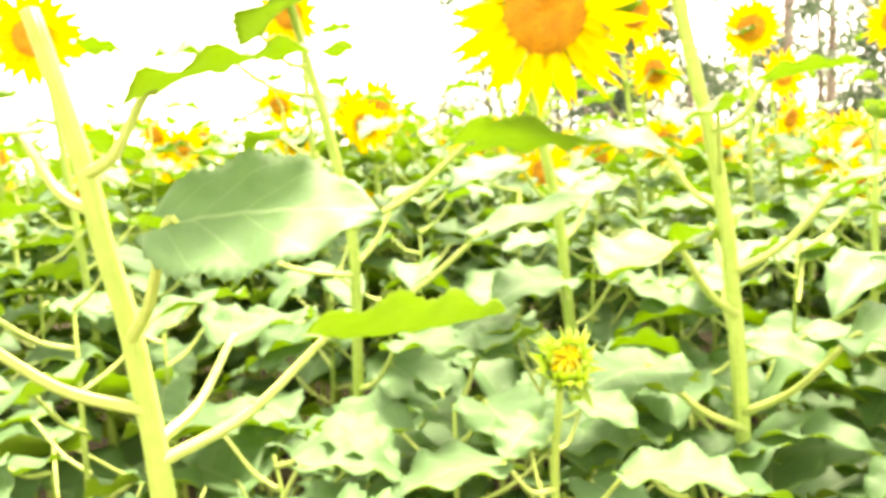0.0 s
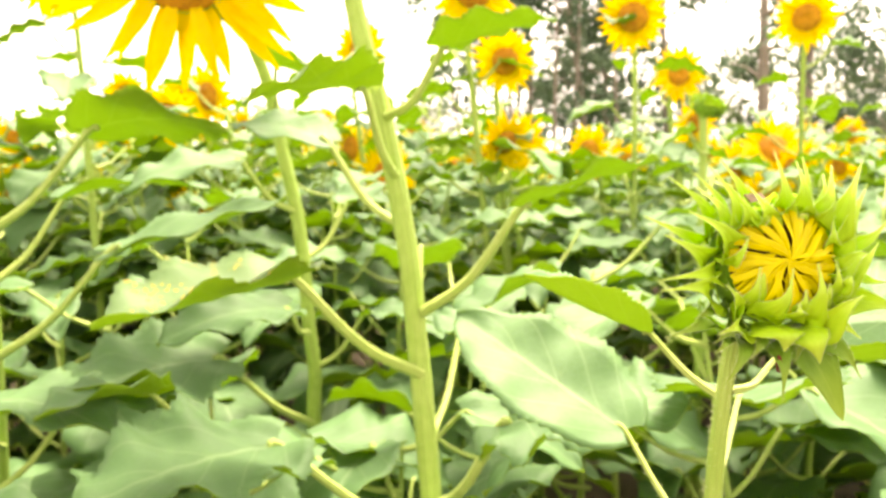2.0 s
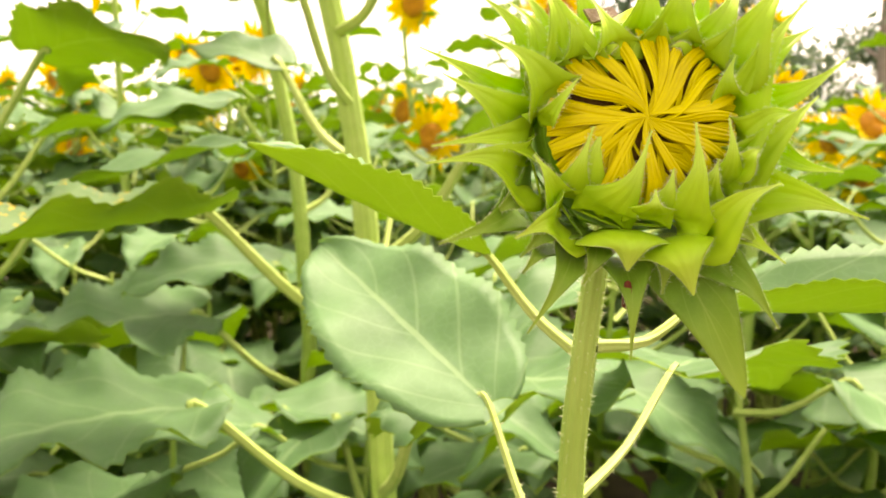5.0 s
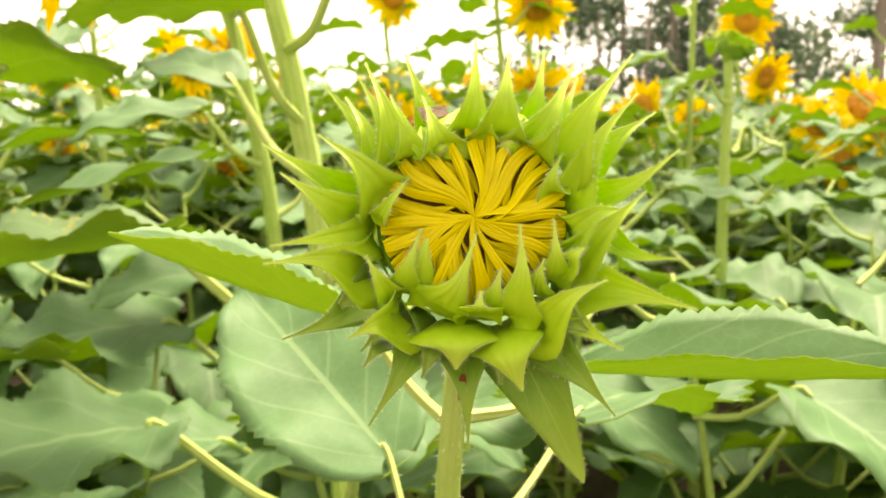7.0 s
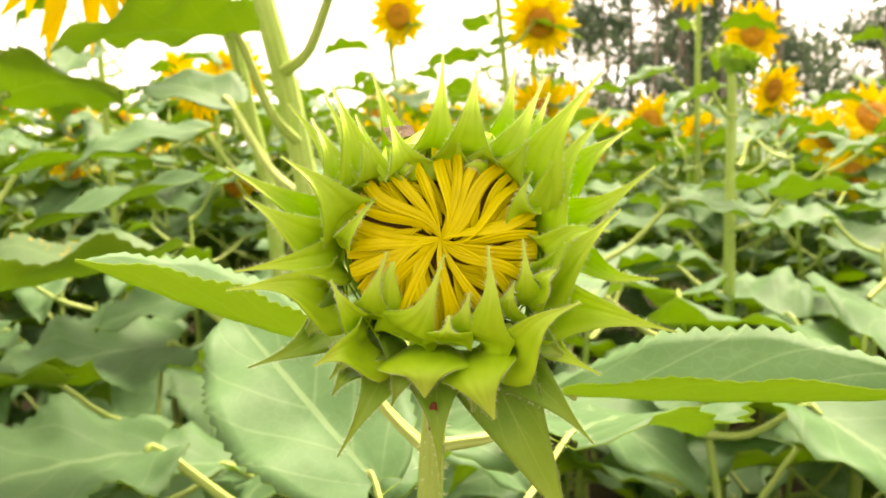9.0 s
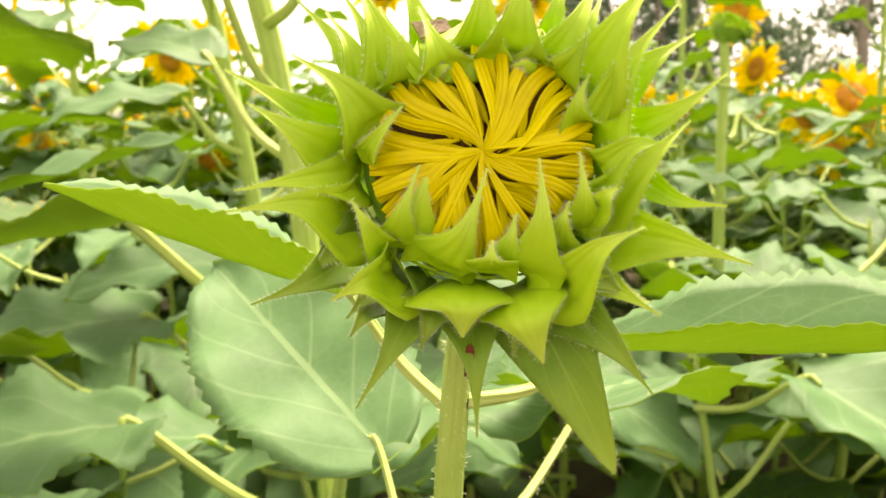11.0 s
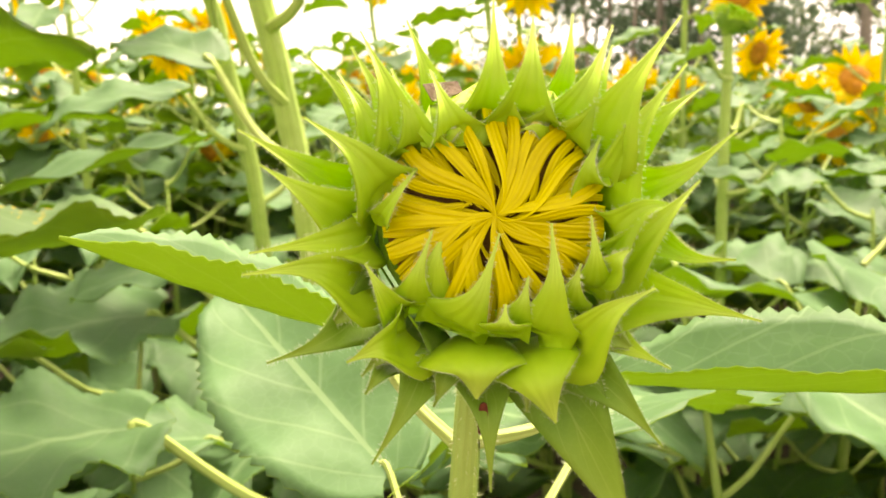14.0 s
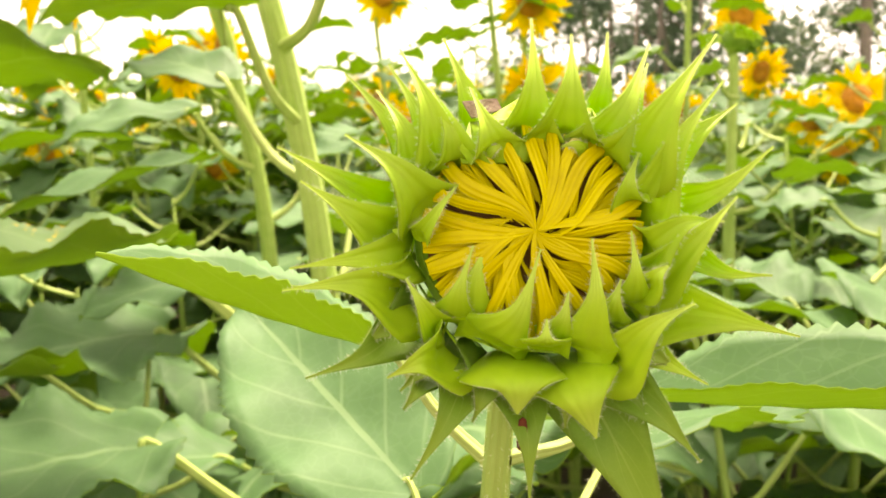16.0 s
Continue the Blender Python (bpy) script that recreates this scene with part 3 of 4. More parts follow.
def bud_head(plant, m, R, seed, florets=72):
    """A half-open bud: folded florets in a cup of pointed bracts."""
    rng = random.Random(seed)
    head = part("bud", None, plant)
    head.empty_display_size = 0.02
    head.matrix_basis = m
    bud_cup(head, R)
    folded_florets(head, R, florets, rng)

    def b(foot, belly, tip, width, depth, **more):
        bract(head, R, foot, belly, tip, width, depth, rng, **more)
    # the back row, pale points standing out behind the others
    b((-1.00, 0.57), (-1.31, 1.06), (-1.76, 1.57), 0.46, (-0.35, -0.30, -0.55))
    b((-0.43, 0.91), (-0.59, 1.33), (-0.80, 1.89), 0.50, (-0.35, -0.25, -0.45))
    b((-0.90, 0.67), (-1.03, 1.10), (-1.32, 1.62), 0.40, (-0.30, -0.20, -0.40))
    b((0.58, 0.96), (0.68, 1.36), (0.78, 1.95), 0.48, (-0.35, -0.25, -0.45))
    b((0.89, 0.96), (0.99, 1.23), (1.15, 1.64), 0.30, (-0.30, -0.25, -0.40))
    b((1.28, 0.69), (1.61, 0.97), (2.08, 1.30), 0.52, (-0.45, -0.40, -0.60))
    b((1.37, -0.05), (1.79, -0.34), (2.31, -0.38), 0.42, (-0.40, -0.30, -0.35))
    b((-1.30, 0.26), (-1.79, 0.51), (-2.35, 0.81), 0.46, (-0.25, -0.15, -0.25))
    b((1.04, -1.01), (1.26, -1.17), (1.69, -1.40), 0.46, (-0.30, -0.20, -0.30))
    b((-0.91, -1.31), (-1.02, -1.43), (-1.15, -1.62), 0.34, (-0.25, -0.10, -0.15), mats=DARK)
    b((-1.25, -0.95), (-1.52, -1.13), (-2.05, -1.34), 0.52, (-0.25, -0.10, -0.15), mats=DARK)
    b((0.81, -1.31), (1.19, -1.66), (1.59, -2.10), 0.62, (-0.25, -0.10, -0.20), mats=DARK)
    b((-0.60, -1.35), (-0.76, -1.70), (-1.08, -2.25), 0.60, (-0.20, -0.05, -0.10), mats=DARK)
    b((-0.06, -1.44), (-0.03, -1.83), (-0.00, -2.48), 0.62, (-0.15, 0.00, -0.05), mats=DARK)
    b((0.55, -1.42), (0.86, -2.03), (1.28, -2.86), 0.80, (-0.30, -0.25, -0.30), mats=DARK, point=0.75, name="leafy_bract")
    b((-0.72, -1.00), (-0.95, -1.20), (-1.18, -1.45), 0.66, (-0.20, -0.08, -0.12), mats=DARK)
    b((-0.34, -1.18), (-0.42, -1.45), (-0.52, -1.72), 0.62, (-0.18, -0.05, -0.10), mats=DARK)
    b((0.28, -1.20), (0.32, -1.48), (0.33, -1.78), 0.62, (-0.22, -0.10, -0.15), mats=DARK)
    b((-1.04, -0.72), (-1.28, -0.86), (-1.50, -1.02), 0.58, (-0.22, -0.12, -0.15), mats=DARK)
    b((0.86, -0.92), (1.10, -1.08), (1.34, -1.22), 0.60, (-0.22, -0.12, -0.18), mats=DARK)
    # the outer row, broad at the foot
    b((-0.99, 0.47), (-1.14, 0.91), (-1.41, 1.32), 0.46, (0.11, 0.11, -0.15))
    b((-0.80, 0.59), (-0.92, 1.10), (-1.20, 1.69), 0.52, (0.16, 0.16, -0.10))
    b((-0.64, 0.59), (-0.72, 0.90), (-0.91, 1.32), 0.46, (0.21, 0.20, 0.02))
    b((-0.05, 0.84), (-0.01, 1.24), (-0.00, 1.95), 0.62, (0.16, 0.20, -0.02))
    b((0.25, 0.83), (0.30, 1.23), (0.35, 1.78), 0.62, (0.22, 0.26, 0.06))
    b((0.57, 0.72), (0.78, 1.09), (1.07, 1.72), 0.60, (0.18, 0.22, -0.02))
    b((0.91, 0.64), (1.17, 1.14), (1.69, 1.82), 0.64, (0.24, 0.22, -0.06))
    b((1.02, 0.25), (1.25, 0.80), (1.73, 1.38), 0.50, (0.20, 0.18, 0.00))
    b((1.22, 0.25), (1.67, 0.40), (2.22, 0.80), 0.50, (-0.10, 0.00, -0.10))
    b((1.02, -0.15), (1.29, 0.08), (1.72, 0.11), 0.42, (0.22, 0.20, 0.05))
    b((1.06, -0.44), (1.43, -0.02), (1.82, 0.33), 0.52, (0.08, 0.20, 0.10))
    b((1.19, -0.68), (1.71, -0.75), (2.41, -0.92), 0.74, (-0.08, 0.05, 0.00))
    b((-1.21, -0.07), (-1.61, 0.18), (-2.08, 0.46), 0.70, (-0.05, 0.06, 0.00))
    b((-0.95, 0.22), (-1.20, 0.55), (-1.67, 0.87), 0.60, (0.21, 0.22, 0.08))
    b((-1.13, -0.20), (-1.58, -0.24), (-2.16, -0.33), 0.46, (0.00, 0.08, 0.06))
    b((-1.18, -0.57), (-1.57, -0.45), (-2.21, -0.52), 0.70, (0.00, 0.14, 0.12))
    # the inner row, bent over towards the front
    b((-0.33, 0.71), (-0.40, 0.89), (-0.56, 1.29), 0.56, (0.26, 0.26, 0.12))
    b((0.81, 0.24), (0.79, 0.43), (0.92, 0.70), 0.28, (0.28, 0.28, 0.20))
    b((0.96, -0.46), (1.03, -0.35), (1.18, -0.27), 0.26, (0.34, 0.32, 0.28))
    b((0.73, -1.14), (0.98, -0.80), (1.39, -0.61), 0.56, (0.16, 0.30, 0.26))
    b((0.36, -1.22), (0.40, -1.44), (0.54, -1.78), 0.72, (0.22, 0.34, 0.26), cup=0.40, point=1.15, sunk=0.60)
    b((-0.16, -1.16), (-0.15, -1.32), (-0.15, -1.56), 0.84, (0.26, 0.38, 0.34), cup=0.40, point=1.15, sunk=0.60)
    b((-0.78, -1.10), (-0.99, -1.12), (-1.27, -1.27), 0.66, (0.12, 0.28, 0.24))
    b((-0.83, -0.85), (-0.97, -0.62), (-1.11, -0.41), 0.30, (0.16, 0.26, 0.26))
    b((-0.98, -0.02), (-0.84, 0.17), (-0.66, 0.42), 0.16, (0.30, 0.28, 0.24))
    # points that lean in over the florets
    b((-0.55, -0.79), (-0.51, -0.40), (-0.38, -0.05), 0.50, (0.16, 0.26, 0.30), cup=0.42, point=2.1)
    b((0.17, -0.94), (0.24, -0.74), (0.29, -0.50), 0.36, (0.18, 0.28, 0.32), cup=0.42, point=2.1)
    b((0.65, -0.76), (0.67, -0.59), (0.74, -0.40), 0.36, (0.18, 0.28, 0.32), cup=0.42, point=2.1)
    b((-0.70, -0.73), (-0.65, -0.50), (-0.53, -0.12), 0.36, (0.20, 0.32, 0.36), cup=0.42, point=2.1)
    b((-0.34, -0.93), (-0.14, -0.68), (0.04, -0.15), 0.62, (0.26, 0.38, 0.40), cup=0.42, point=2.1)
    b((0.07, -0.99), (0.07, -0.91), (0.09, -0.74), 0.46, (0.30, 0.40, 0.42), cup=0.42, point=2.1)
    b((0.42, -0.98), (0.49, -0.58), (0.47, -0.06), 0.56, (0.26, 0.40, 0.42), cup=0.42, point=2.1)
    b((0.85, -0.60), (0.84, -0.35), (0.81, 0.01), 0.36, (0.22, 0.34, 0.38), cup=0.42, point=2.1)
    b((0.49, 0.70), (0.35, 0.76), (0.21, 0.74), 0.14, (0.14, 0.18, 0.20), cup=0.42, point=2.1)
    b((-0.50, 0.65), (-0.36, 0.71), (-0.25, 0.79), 0.16, (0.14, 0.20, 0.20), cup=0.42, point=2.1)
    return head


FOOT_C = Vector((0.80, 0.74, 0.0))
stem_c = [FOOT_C, (0.79, 0.73, 0.5), (0.797, 0.70, 0.95), (0.803, 0.675, 1.15), (0.811, 0.667, 1.237), (0.820, 0.662, 1.289)]
bud_plant = make_plant("sunflower_plant", FOOT_C, stem_c, 0.0075, 0.0040, "young sunflower with a half-open bud of folded yellow florets", hair=900, steps=10, hair_len=0.0022)
main_bud = bud_head(bud_plant, Matrix.Translation(BUD - FOOT_C) @ bud_turn, R, 5)
leaf(bud_plant, (0.808, 0.672, 1.215), (0.772, 0.690, 1.253), (0.688, 0.645, 1.299), 0.037, roll=-6, seed=11, fold=0.9, arch=-0.02, wave=0.03, petiole=0.0022, sag=0.004, thick=0.0006, lobe=0.0, base=0.85)
leaf(bud_plant, (0.800, 0.680, 1.120), (0.770, 0.745, 1.174), (0.662, 0.850, 1.245), 0.106, roll=-24, teeth=0.03, seed=12, fold=0.2, arch=0.0, wave=0.04, petiole=0.0020, hair=120, sag=0.008, thick=0.0006, lobe=0.06, base=0.55, blunt=0.8)
leaf(bud_plant, (0.812, 0.668, 1.220), (0.858, 0.705, 1.228), (0.985, 0.650, 1.240), 0.052, roll=10, seed=13, fold=0.85, arch=-0.02, wave=0.02, petiole=0.0022, sag=0.006, thick=0.0006, lobe=0.0, base=0.85)
leaf(bud_plant, (0.803, 0.680, 1.150), (0.866, 0.780, 1.182), (0.955, 0.930, 1.130), 0.16, roll=-6, seed=14, fold=0.1, arch=0.06, wave=0.05, petiole=0.0021, hair=160, sag=0.008, thick=0.0006)

# a withered brown patch on the lowest bract
sheet = Sheet()
ring = [polar(1.80 + 0.15 * math.cos(radians(a)), 182.5 + (1.9 + 0.6 * math.cos(radians(2 * a))) * math.sin(radians(a)), 0.05 + 0.012 * math.sin(radians(3 * a)), R) for a in range(0, 360, 30)]
sheet.add(ring + [p + Vector((0, 0.0012, 0)) for p in ring], [tuple(range(12)), tuple(range(23, 11, -1))] + [(k, (k + 1) % 12, 12 + (k + 1) % 12, 12 + k) for k in range(12)])
part("withered_patch", sheet.mesh("withered_patch", [SCRAP_RED]), main_bud, "dark red-brown withered patch")

# a dry scrap caught between the upper bracts
sheet = Sheet()
sm = Matrix.Translation(BUD) @ bud_turn
pts = [polar(r, a, z, R) for r, a, z in ((1.15, 332, 0.12), (1.12, 346, 0.14), (1.24, 345, 0.08), (1.33, 332, 0.06))]
sheet.add([sm @ p for p in pts] + [sm @ (p + Vector((0, 0.002, 0))) for p in pts], [(0, 1, 2, 3), (7, 6, 5, 4), (0, 4, 5, 1), (1, 5, 6, 2), (2, 6, 7, 3), (3, 7, 4, 0)])
tagged(new("dry_scrap", sheet.mesh("dry_scrap", [SCRAP], False)), "brown dry plant scrap caught between green bracts", "debris")

# ---- the tall stem beside it ----
FOOT_A = Vector((0.655, 1.24, 0.0))
plant_a = make_plant("sunflower_plant", FOOT_A, [FOOT_A, (0.645, 1.225, 0.55), (0.637, 1.214, 0.99), (0.632, 1.214, 1.12), (0.626, 1.214, 1.253), (0.612, 1.214, 1.371), (0.600, 1.214, 1.448), (0.574, 1.214, 1.574), (0.55, 1.22, 1.75), (0.545, 1.20, 1.86)], 0.0155, 0.0115, "tall sunflower with a thick pale ribbed stem and broad leaves", hair=500, hair_len=0.003)
flower_head(plant_a, Vector((0.54, 1.15, 1.92)) - FOOT_A, (0, -1, 0.2), 0.06, 0.08, 3, joined=False, count=28)
leaf(plant_a, (0.633, 1.205, 1.110), (0.496, 1.096, 1.253), (0.335, 0.93, 1.235), 0.20, roll=0, seed=21, fold=0.36, arch=0.0, wave=0.05, top=LEAF_SPOT, petiole=0.0065, hair=80, label="leaf dusted with yellow pollen")
leaf(plant_a, (0.640, 1.205, 1.190), (0.756, 1.10, 1.321), (0.925, 1.12, 1.368), 0.14, roll=-10, seed=22, fold=0.12, arch=0.03, petiole=0.006, hair=80)
leaf(plant_a, (0.614, 1.205, 1.365), (0.584, 1.13, 1.466), (0.470, 1.0, 1.440), 0.15, roll=10, seed=23, fold=0.2, arch=0.06, top=LEAF_SPOT, petiole=0.005, hair=60)
leaf(plant_a, (0.618, 1.22, 1.300), (0.526, 1.25, 1.416), (0.385, 1.32, 1.450), 0.11, roll=-20, seed=24, fold=0.1, arch=0.06, petiole=0.005)
leaf(plant_a, (0.606, 1.205, 1.440), (0.677, 1.15, 1.511), (0.795, 1.05, 1.522), 0.10, roll=-5, seed=25, fold=0.3, arch=0.02, petiole=0.0055)
leaf(plant_a, (0.632, 1.22, 1.170), (0.643, 1.33, 1.262), (0.640, 1.46, 1.215), 0.15, roll=0, seed=26, fold=0.1, arch=0.05, petiole=0.004)
leaf(plant_a, (0.640, 1.205, 0.93), (0.709, 0.975, 1.109), (0.860, 0.86, 1.150), 0.19, roll=14, seed=27, fold=0.1, arch=0.05, wave=0.08, petiole=0.006, hair=60)
leaf(plant_a, (0.640, 1.205, 0.90), (0.457, 1.148, 1.045), (0.280, 0.98, 1.045), 0.25, roll=-8, seed=28, fold=0.15, arch=0.05, wave=0.07, petiole=0.006)
leaf(plant_a, (0.645, 1.23, 1.02), (0.70, 1.42, 1.12), (0.80, 1.56, 1.10), 0.17, seed=29, petiole=0.005)
leaf(plant_a, (0.640, 1.22, 0.84), (0.56, 1.34, 0.97), (0.50, 1.16, 0.93), 0.16, seed=30, roll=10, petiole=0.005)

# ---- the sunflower with the large drooping head ----
FOOT_B = Vector((0.44, 1.74, 0.0))
plant_b = make_plant("sunflower_plant", FOOT_B, [FOOT_B, (0.43, 1.71, 0.6), (0.426, 1.70, 0.90), (0.433, 1.70, 1.0), (0.427, 1.70, 1.10), (0.424, 1.70, 1.223), (0.415, 1.70, 1.325), (0.393, 1.70, 1.455), (0.380, 1.69, 1.554), (0.350, 1.66, 1.655), (0.335, 1.56, 1.74), (0.338, 1.45, 1.72), (0.340, 1.37, 1.685)], 0.0145, 0.011, "sunflower with a large nodding yellow head", hair=250, hair_len=0.003)
flower_head(plant_b, Vector((0.342, 1.30, 1.68)) - FOOT_B, (0.12, -1, -0.12), 0.078, 0.115, 9, joined=False, count=34)
leaf(plant_b, (0.415, 1.69, 1.315), (0.327, 1.66, 1.412), (0.150, 1.54, 1.365), 0.15, roll=-16, seed=31, fold=0.1, arch=0.08, petiole=0.005)
leaf(plant_b, (0.428, 1.70, 1.223), (0.509, 1.75, 1.324), (0.62, 1.87, 1.35), 0.15, seed=32, petiole=0.005)
leaf(plant_b, (0.426, 1.69, 0.905), (0.293, 1.56, 1.07), (0.070, 1.40, 1.045), 0.28, roll=-18, seed=33, fold=0.1, arch=0.06, petiole=0.006)
leaf(plant_b, (0.427, 1.69, 1.085), (0.403, 1.62, 1.141), (0.22, 1.45, 1.120), 0.19, roll=-15, seed=34, petiole=0.005)
leaf(plant_b, (0.432, 1.70, 1.01), (0.535, 1.68, 1.115), (0.68, 1.62, 1.09), 0.17, seed=35, petiole=0.005)
leaf(plant_b, (0.388, 1.69, 1.50), (0.41, 1.60, 1.57), (0.49, 1.48, 1.55), 0.12, roll=-15, seed=36, petiole=0.004)
leaf(plant_b, (0.352, 1.66, 1.650), (0.40, 1.45, 1.685), (0.46, 1.30, 1.640), 0.10, roll=-35, seed=37, petiole=0.004)

# ---- plants further to the side ----
FOOT_X = Vector((-0.13, 1.60, 0.0))
plant_x = make_plant("sunflower_plant", FOOT_X, [FOOT_X, (-0.105, 1.55, 0.6), (-0.07, 1.52, 1.05), (-0.06, 1.50, 1.28), (-0.09, 1.50, 1.50), (-0.13, 1.49, 1.70), (-0.16, 1.46, 1.86)], 0.0135, 0.009, "tall leafy sunflower beside the path")
flower_head(plant_x, Vector((-0.18, 1.38, 1.98)) - FOOT_X, (-0.1, -1, -0.1), 0.055, 0.085, 4, joined=False, count=28)
leaf(plant_x, (-0.12, 1.49, 1.64), (-0.20, 1.44, 1.70), (-0.02, 1.30, 1.79), 0.26, roll=25, seed=49, fold=0.1, petiole=0.005)
leaf(plant_x, (-0.11, 1.49, 1.58), (-0.27, 1.46, 1.66), (-0.42, 1.40, 1.66), 0.20, roll=-15, seed=50, petiole=0.005)
leaf(plant_x, (-0.065, 1.51, 1.10), (0.196, 1.35, 1.278), (0.445, 1.40, 1.345), 0.15, roll=10, seed=41, fold=0.22, arch=-0.02, wave=0.06, petiole=0.006)
leaf(plant_x, (-0.065, 1.50, 1.30), (0.184, 1.35, 1.454), (0.395, 1.25, 1.432), 0.17, roll=-22, seed=42, fold=0.05, arch=0.08, petiole=0.006)
leaf(plant_x, (-0.06, 1.50, 1.22), (0.04, 1.58, 1.36), (0.27, 1.70, 1.36), 0.16, seed=43, petiole=0.005)
leaf(plant_x, (-0.07, 1.52, 0.95), (0.02, 1.30, 1.08), (0.25, 1.18, 1.06), 0.2, seed=44, petiole=0.005)
leaf(plant_x, (-0.06, 1.50, 1.2), (-0.30, 1.42, 1.30), (-0.47, 1.33, 1.28), 0.18, seed=45, petiole=0.005)

FOOT_D = Vector((1.16, 1.73, 0.0))
plant_d = make_plant("sunflower_plant", FOOT_D, [FOOT_D, (1.17, 1.71, 0.5), (1.176, 1.704, 0.782), (1.195, 1.704, 1.047), (1.200, 1.704, 1.234), (1.207, 1.703, 1.43), (1.204, 1.702, 1.468)], 0.0125, 0.007, "sunflower with a small closed green bud", hair=150)
dm = bud_matrix(Vector((1.215, 1.70, 1.485)) - FOOT_D, (0.45, 0.1, 0.75))
bud_head(plant_d, dm, 0.022, 8, 20)
wild_leaves(plant_d, 1.40, 9, 0.55, 81, 0.13, rows=20, cols=9, stem_at=lambda z: Vector((0.055 * z / 1.45, -0.03, z)))

FOOT_E = Vector((0.235, 0.86, 0.0))
plant_e = make_plant("sunflower_plant", FOOT_E, [FOOT_E, (0.225, 0.85, 0.55), (0.225, 0.835, 0.95), (0.235, 0.815, 1.10), (0.240, 0.805, 1.145)], 0.0075, 0.0042, "short sunflower with a small half-open bud", hair=250)
bud_head(plant_e, bud_matrix(Vector((0.240, 0.783, 1.160)) - FOOT_E, (0.25, -1, 0.30)), 0.022, 6, 34)
leaf(plant_e, (0.228, 0.83, 1.03), (0.275, 0.86, 1.085), (0.33, 0.80, 1.06), 0.075, roll=10, seed=51, petiole=0.0025)
leaf(plant_e, (0.228, 0.83, 1.06), (0.20, 0.79, 1.085), (0.15, 0.73, 1.06), 0.08, roll=-10, seed=52, petiole=0.0025)
leaf(plant_e, (0.226, 0.83, 0.98), (0.16, 0.80, 1.03), (0.03, 0.72, 1.035), 0.14, seed=53, petiole=0.003)
leaf(plant_e, (0.226, 0.83, 0.95), (0.30, 0.76, 1.02), (0.42, 0.68, 1.02), 0.14, seed=54, petiole=0.003)
leaf(plant_e, (0.226, 0.84, 0.9), (0.21, 0.93, 1.0), (0.18, 1.05, 1.02), 0.14, seed=55, petiole=0.003)

FOOT_F = Vector((-0.24, 0.74, 0.0))
plant_f = make_plant("sunflower_plant", FOOT_F, [FOOT_F, (-0.225, 0.73, 0.6), (-0.232, 0.72, 1.02), (-0.245, 0.72, 1.22), (-0.268, 0.72, 1.35), (-0.28, 0.72, 1.44), (-0.32, 0.73, 1.60)], 0.0150, 0.010, "thick-stemmed sunflower with broad leaves", hair=300)
leaf(plant_f, (-0.232, 0.715, 1.10), (-0.053, 0.836, 1.200), (0.192, 0.935, 1.200), 0.15, roll=-14, seed=61, fold=0.6, arch=-0.03, wave=0.07, petiole=0.006)
leaf(plant_f, (-0.248, 0.715, 1.24), (-0.17, 0.63, 1.365), (0.04, 0.62, 1.362), 0.22, roll=34, seed=62, fold=0.05, arch=0.04, wave=0.03, petiole=0.006)
leaf(plant_f, (-0.28, 0.715, 1.42), (-0.20, 0.70, 1.50), (0.02, 0.72, 1.535), 0.18, roll=6, seed=63, fold=0.1, arch=0.05, petiole=0.006)
leaf(plant_f, (-0.27, 0.715, 1.38), (-0.36, 0.76, 1.47), (-0.52, 0.8, 1.46), 0.16, seed=64, petiole=0.006)
leaf(plant_f, (-0.24, 0.715, 1.16), (-0.40, 0.66, 1.28), (-0.58, 0.6, 1.27), 0.18, seed=65, petiole=0.006)
leaf(plant_f, (-0.232, 0.715, 1.0), (-0.34, 0.62, 1.08), (-0.48, 0.5, 1.08), 0.18, seed=66, petiole=0.006)
leaf(plant_f, (-0.232, 0.715, 0.95), (-0.10, 0.66, 1.02), (0.06, 0.60, 1.02), 0.19, seed=67, petiole=0.006)
leaf(plant_f, (-0.235, 0.725, 1.12), (-0.18, 0.88, 1.20), (-0.10, 1.02, 1.20), 0.17, seed=68, petiole=0.006)

field_plant((-0.80, 2.05, 0), 1.75, 71, (0.1, -1, -0.1), 0.05, 0.085, head_at=(-0.86, 1.92, 1.83), leaves=12, size=0.19, lowest=0.6)
field_plant((1.10, 1.30, 0), 1.12, 72, leaves=10, size=0.25, lowest=0.55, flower=False, label="low leafy sunflower without an open head")
field_plant((1.45, 1.05, 0), 1.05, 73, leaves=10, size=0.25, lowest=0.55, flower=False, label="low leafy sunflower without an open head")
field_plant((0.92, 1.62, 0), 1.18, 74, leaves=10, size=0.25, lowest=0.555, flower=False, label="low leafy sunflower without an open head")
field_plant((0.12, 1.12, 0), 1.02, 75, leaves=9, size=0.25, lowest=0.55, flower=False, label="low leafy sunflower without an open head")
field_plant((-0.55, 1.25, 0), 1.20, 76, leaves=10, size=0.25, lowest=0.55, flower=False, label="low leafy sunflower without an open head")
field_plant((0.42, 1.02, 0), 0.88, 77, leaves=8, size=0.17, lowest=0.45, flower=False, label="low leafy sunflower without an open head")
field_plant((0.90, 1.05, 0), 0.92, 78, leaves=8, size=0.17, lowest=0.45, flower=False, label="low leafy sunflower without an open head")

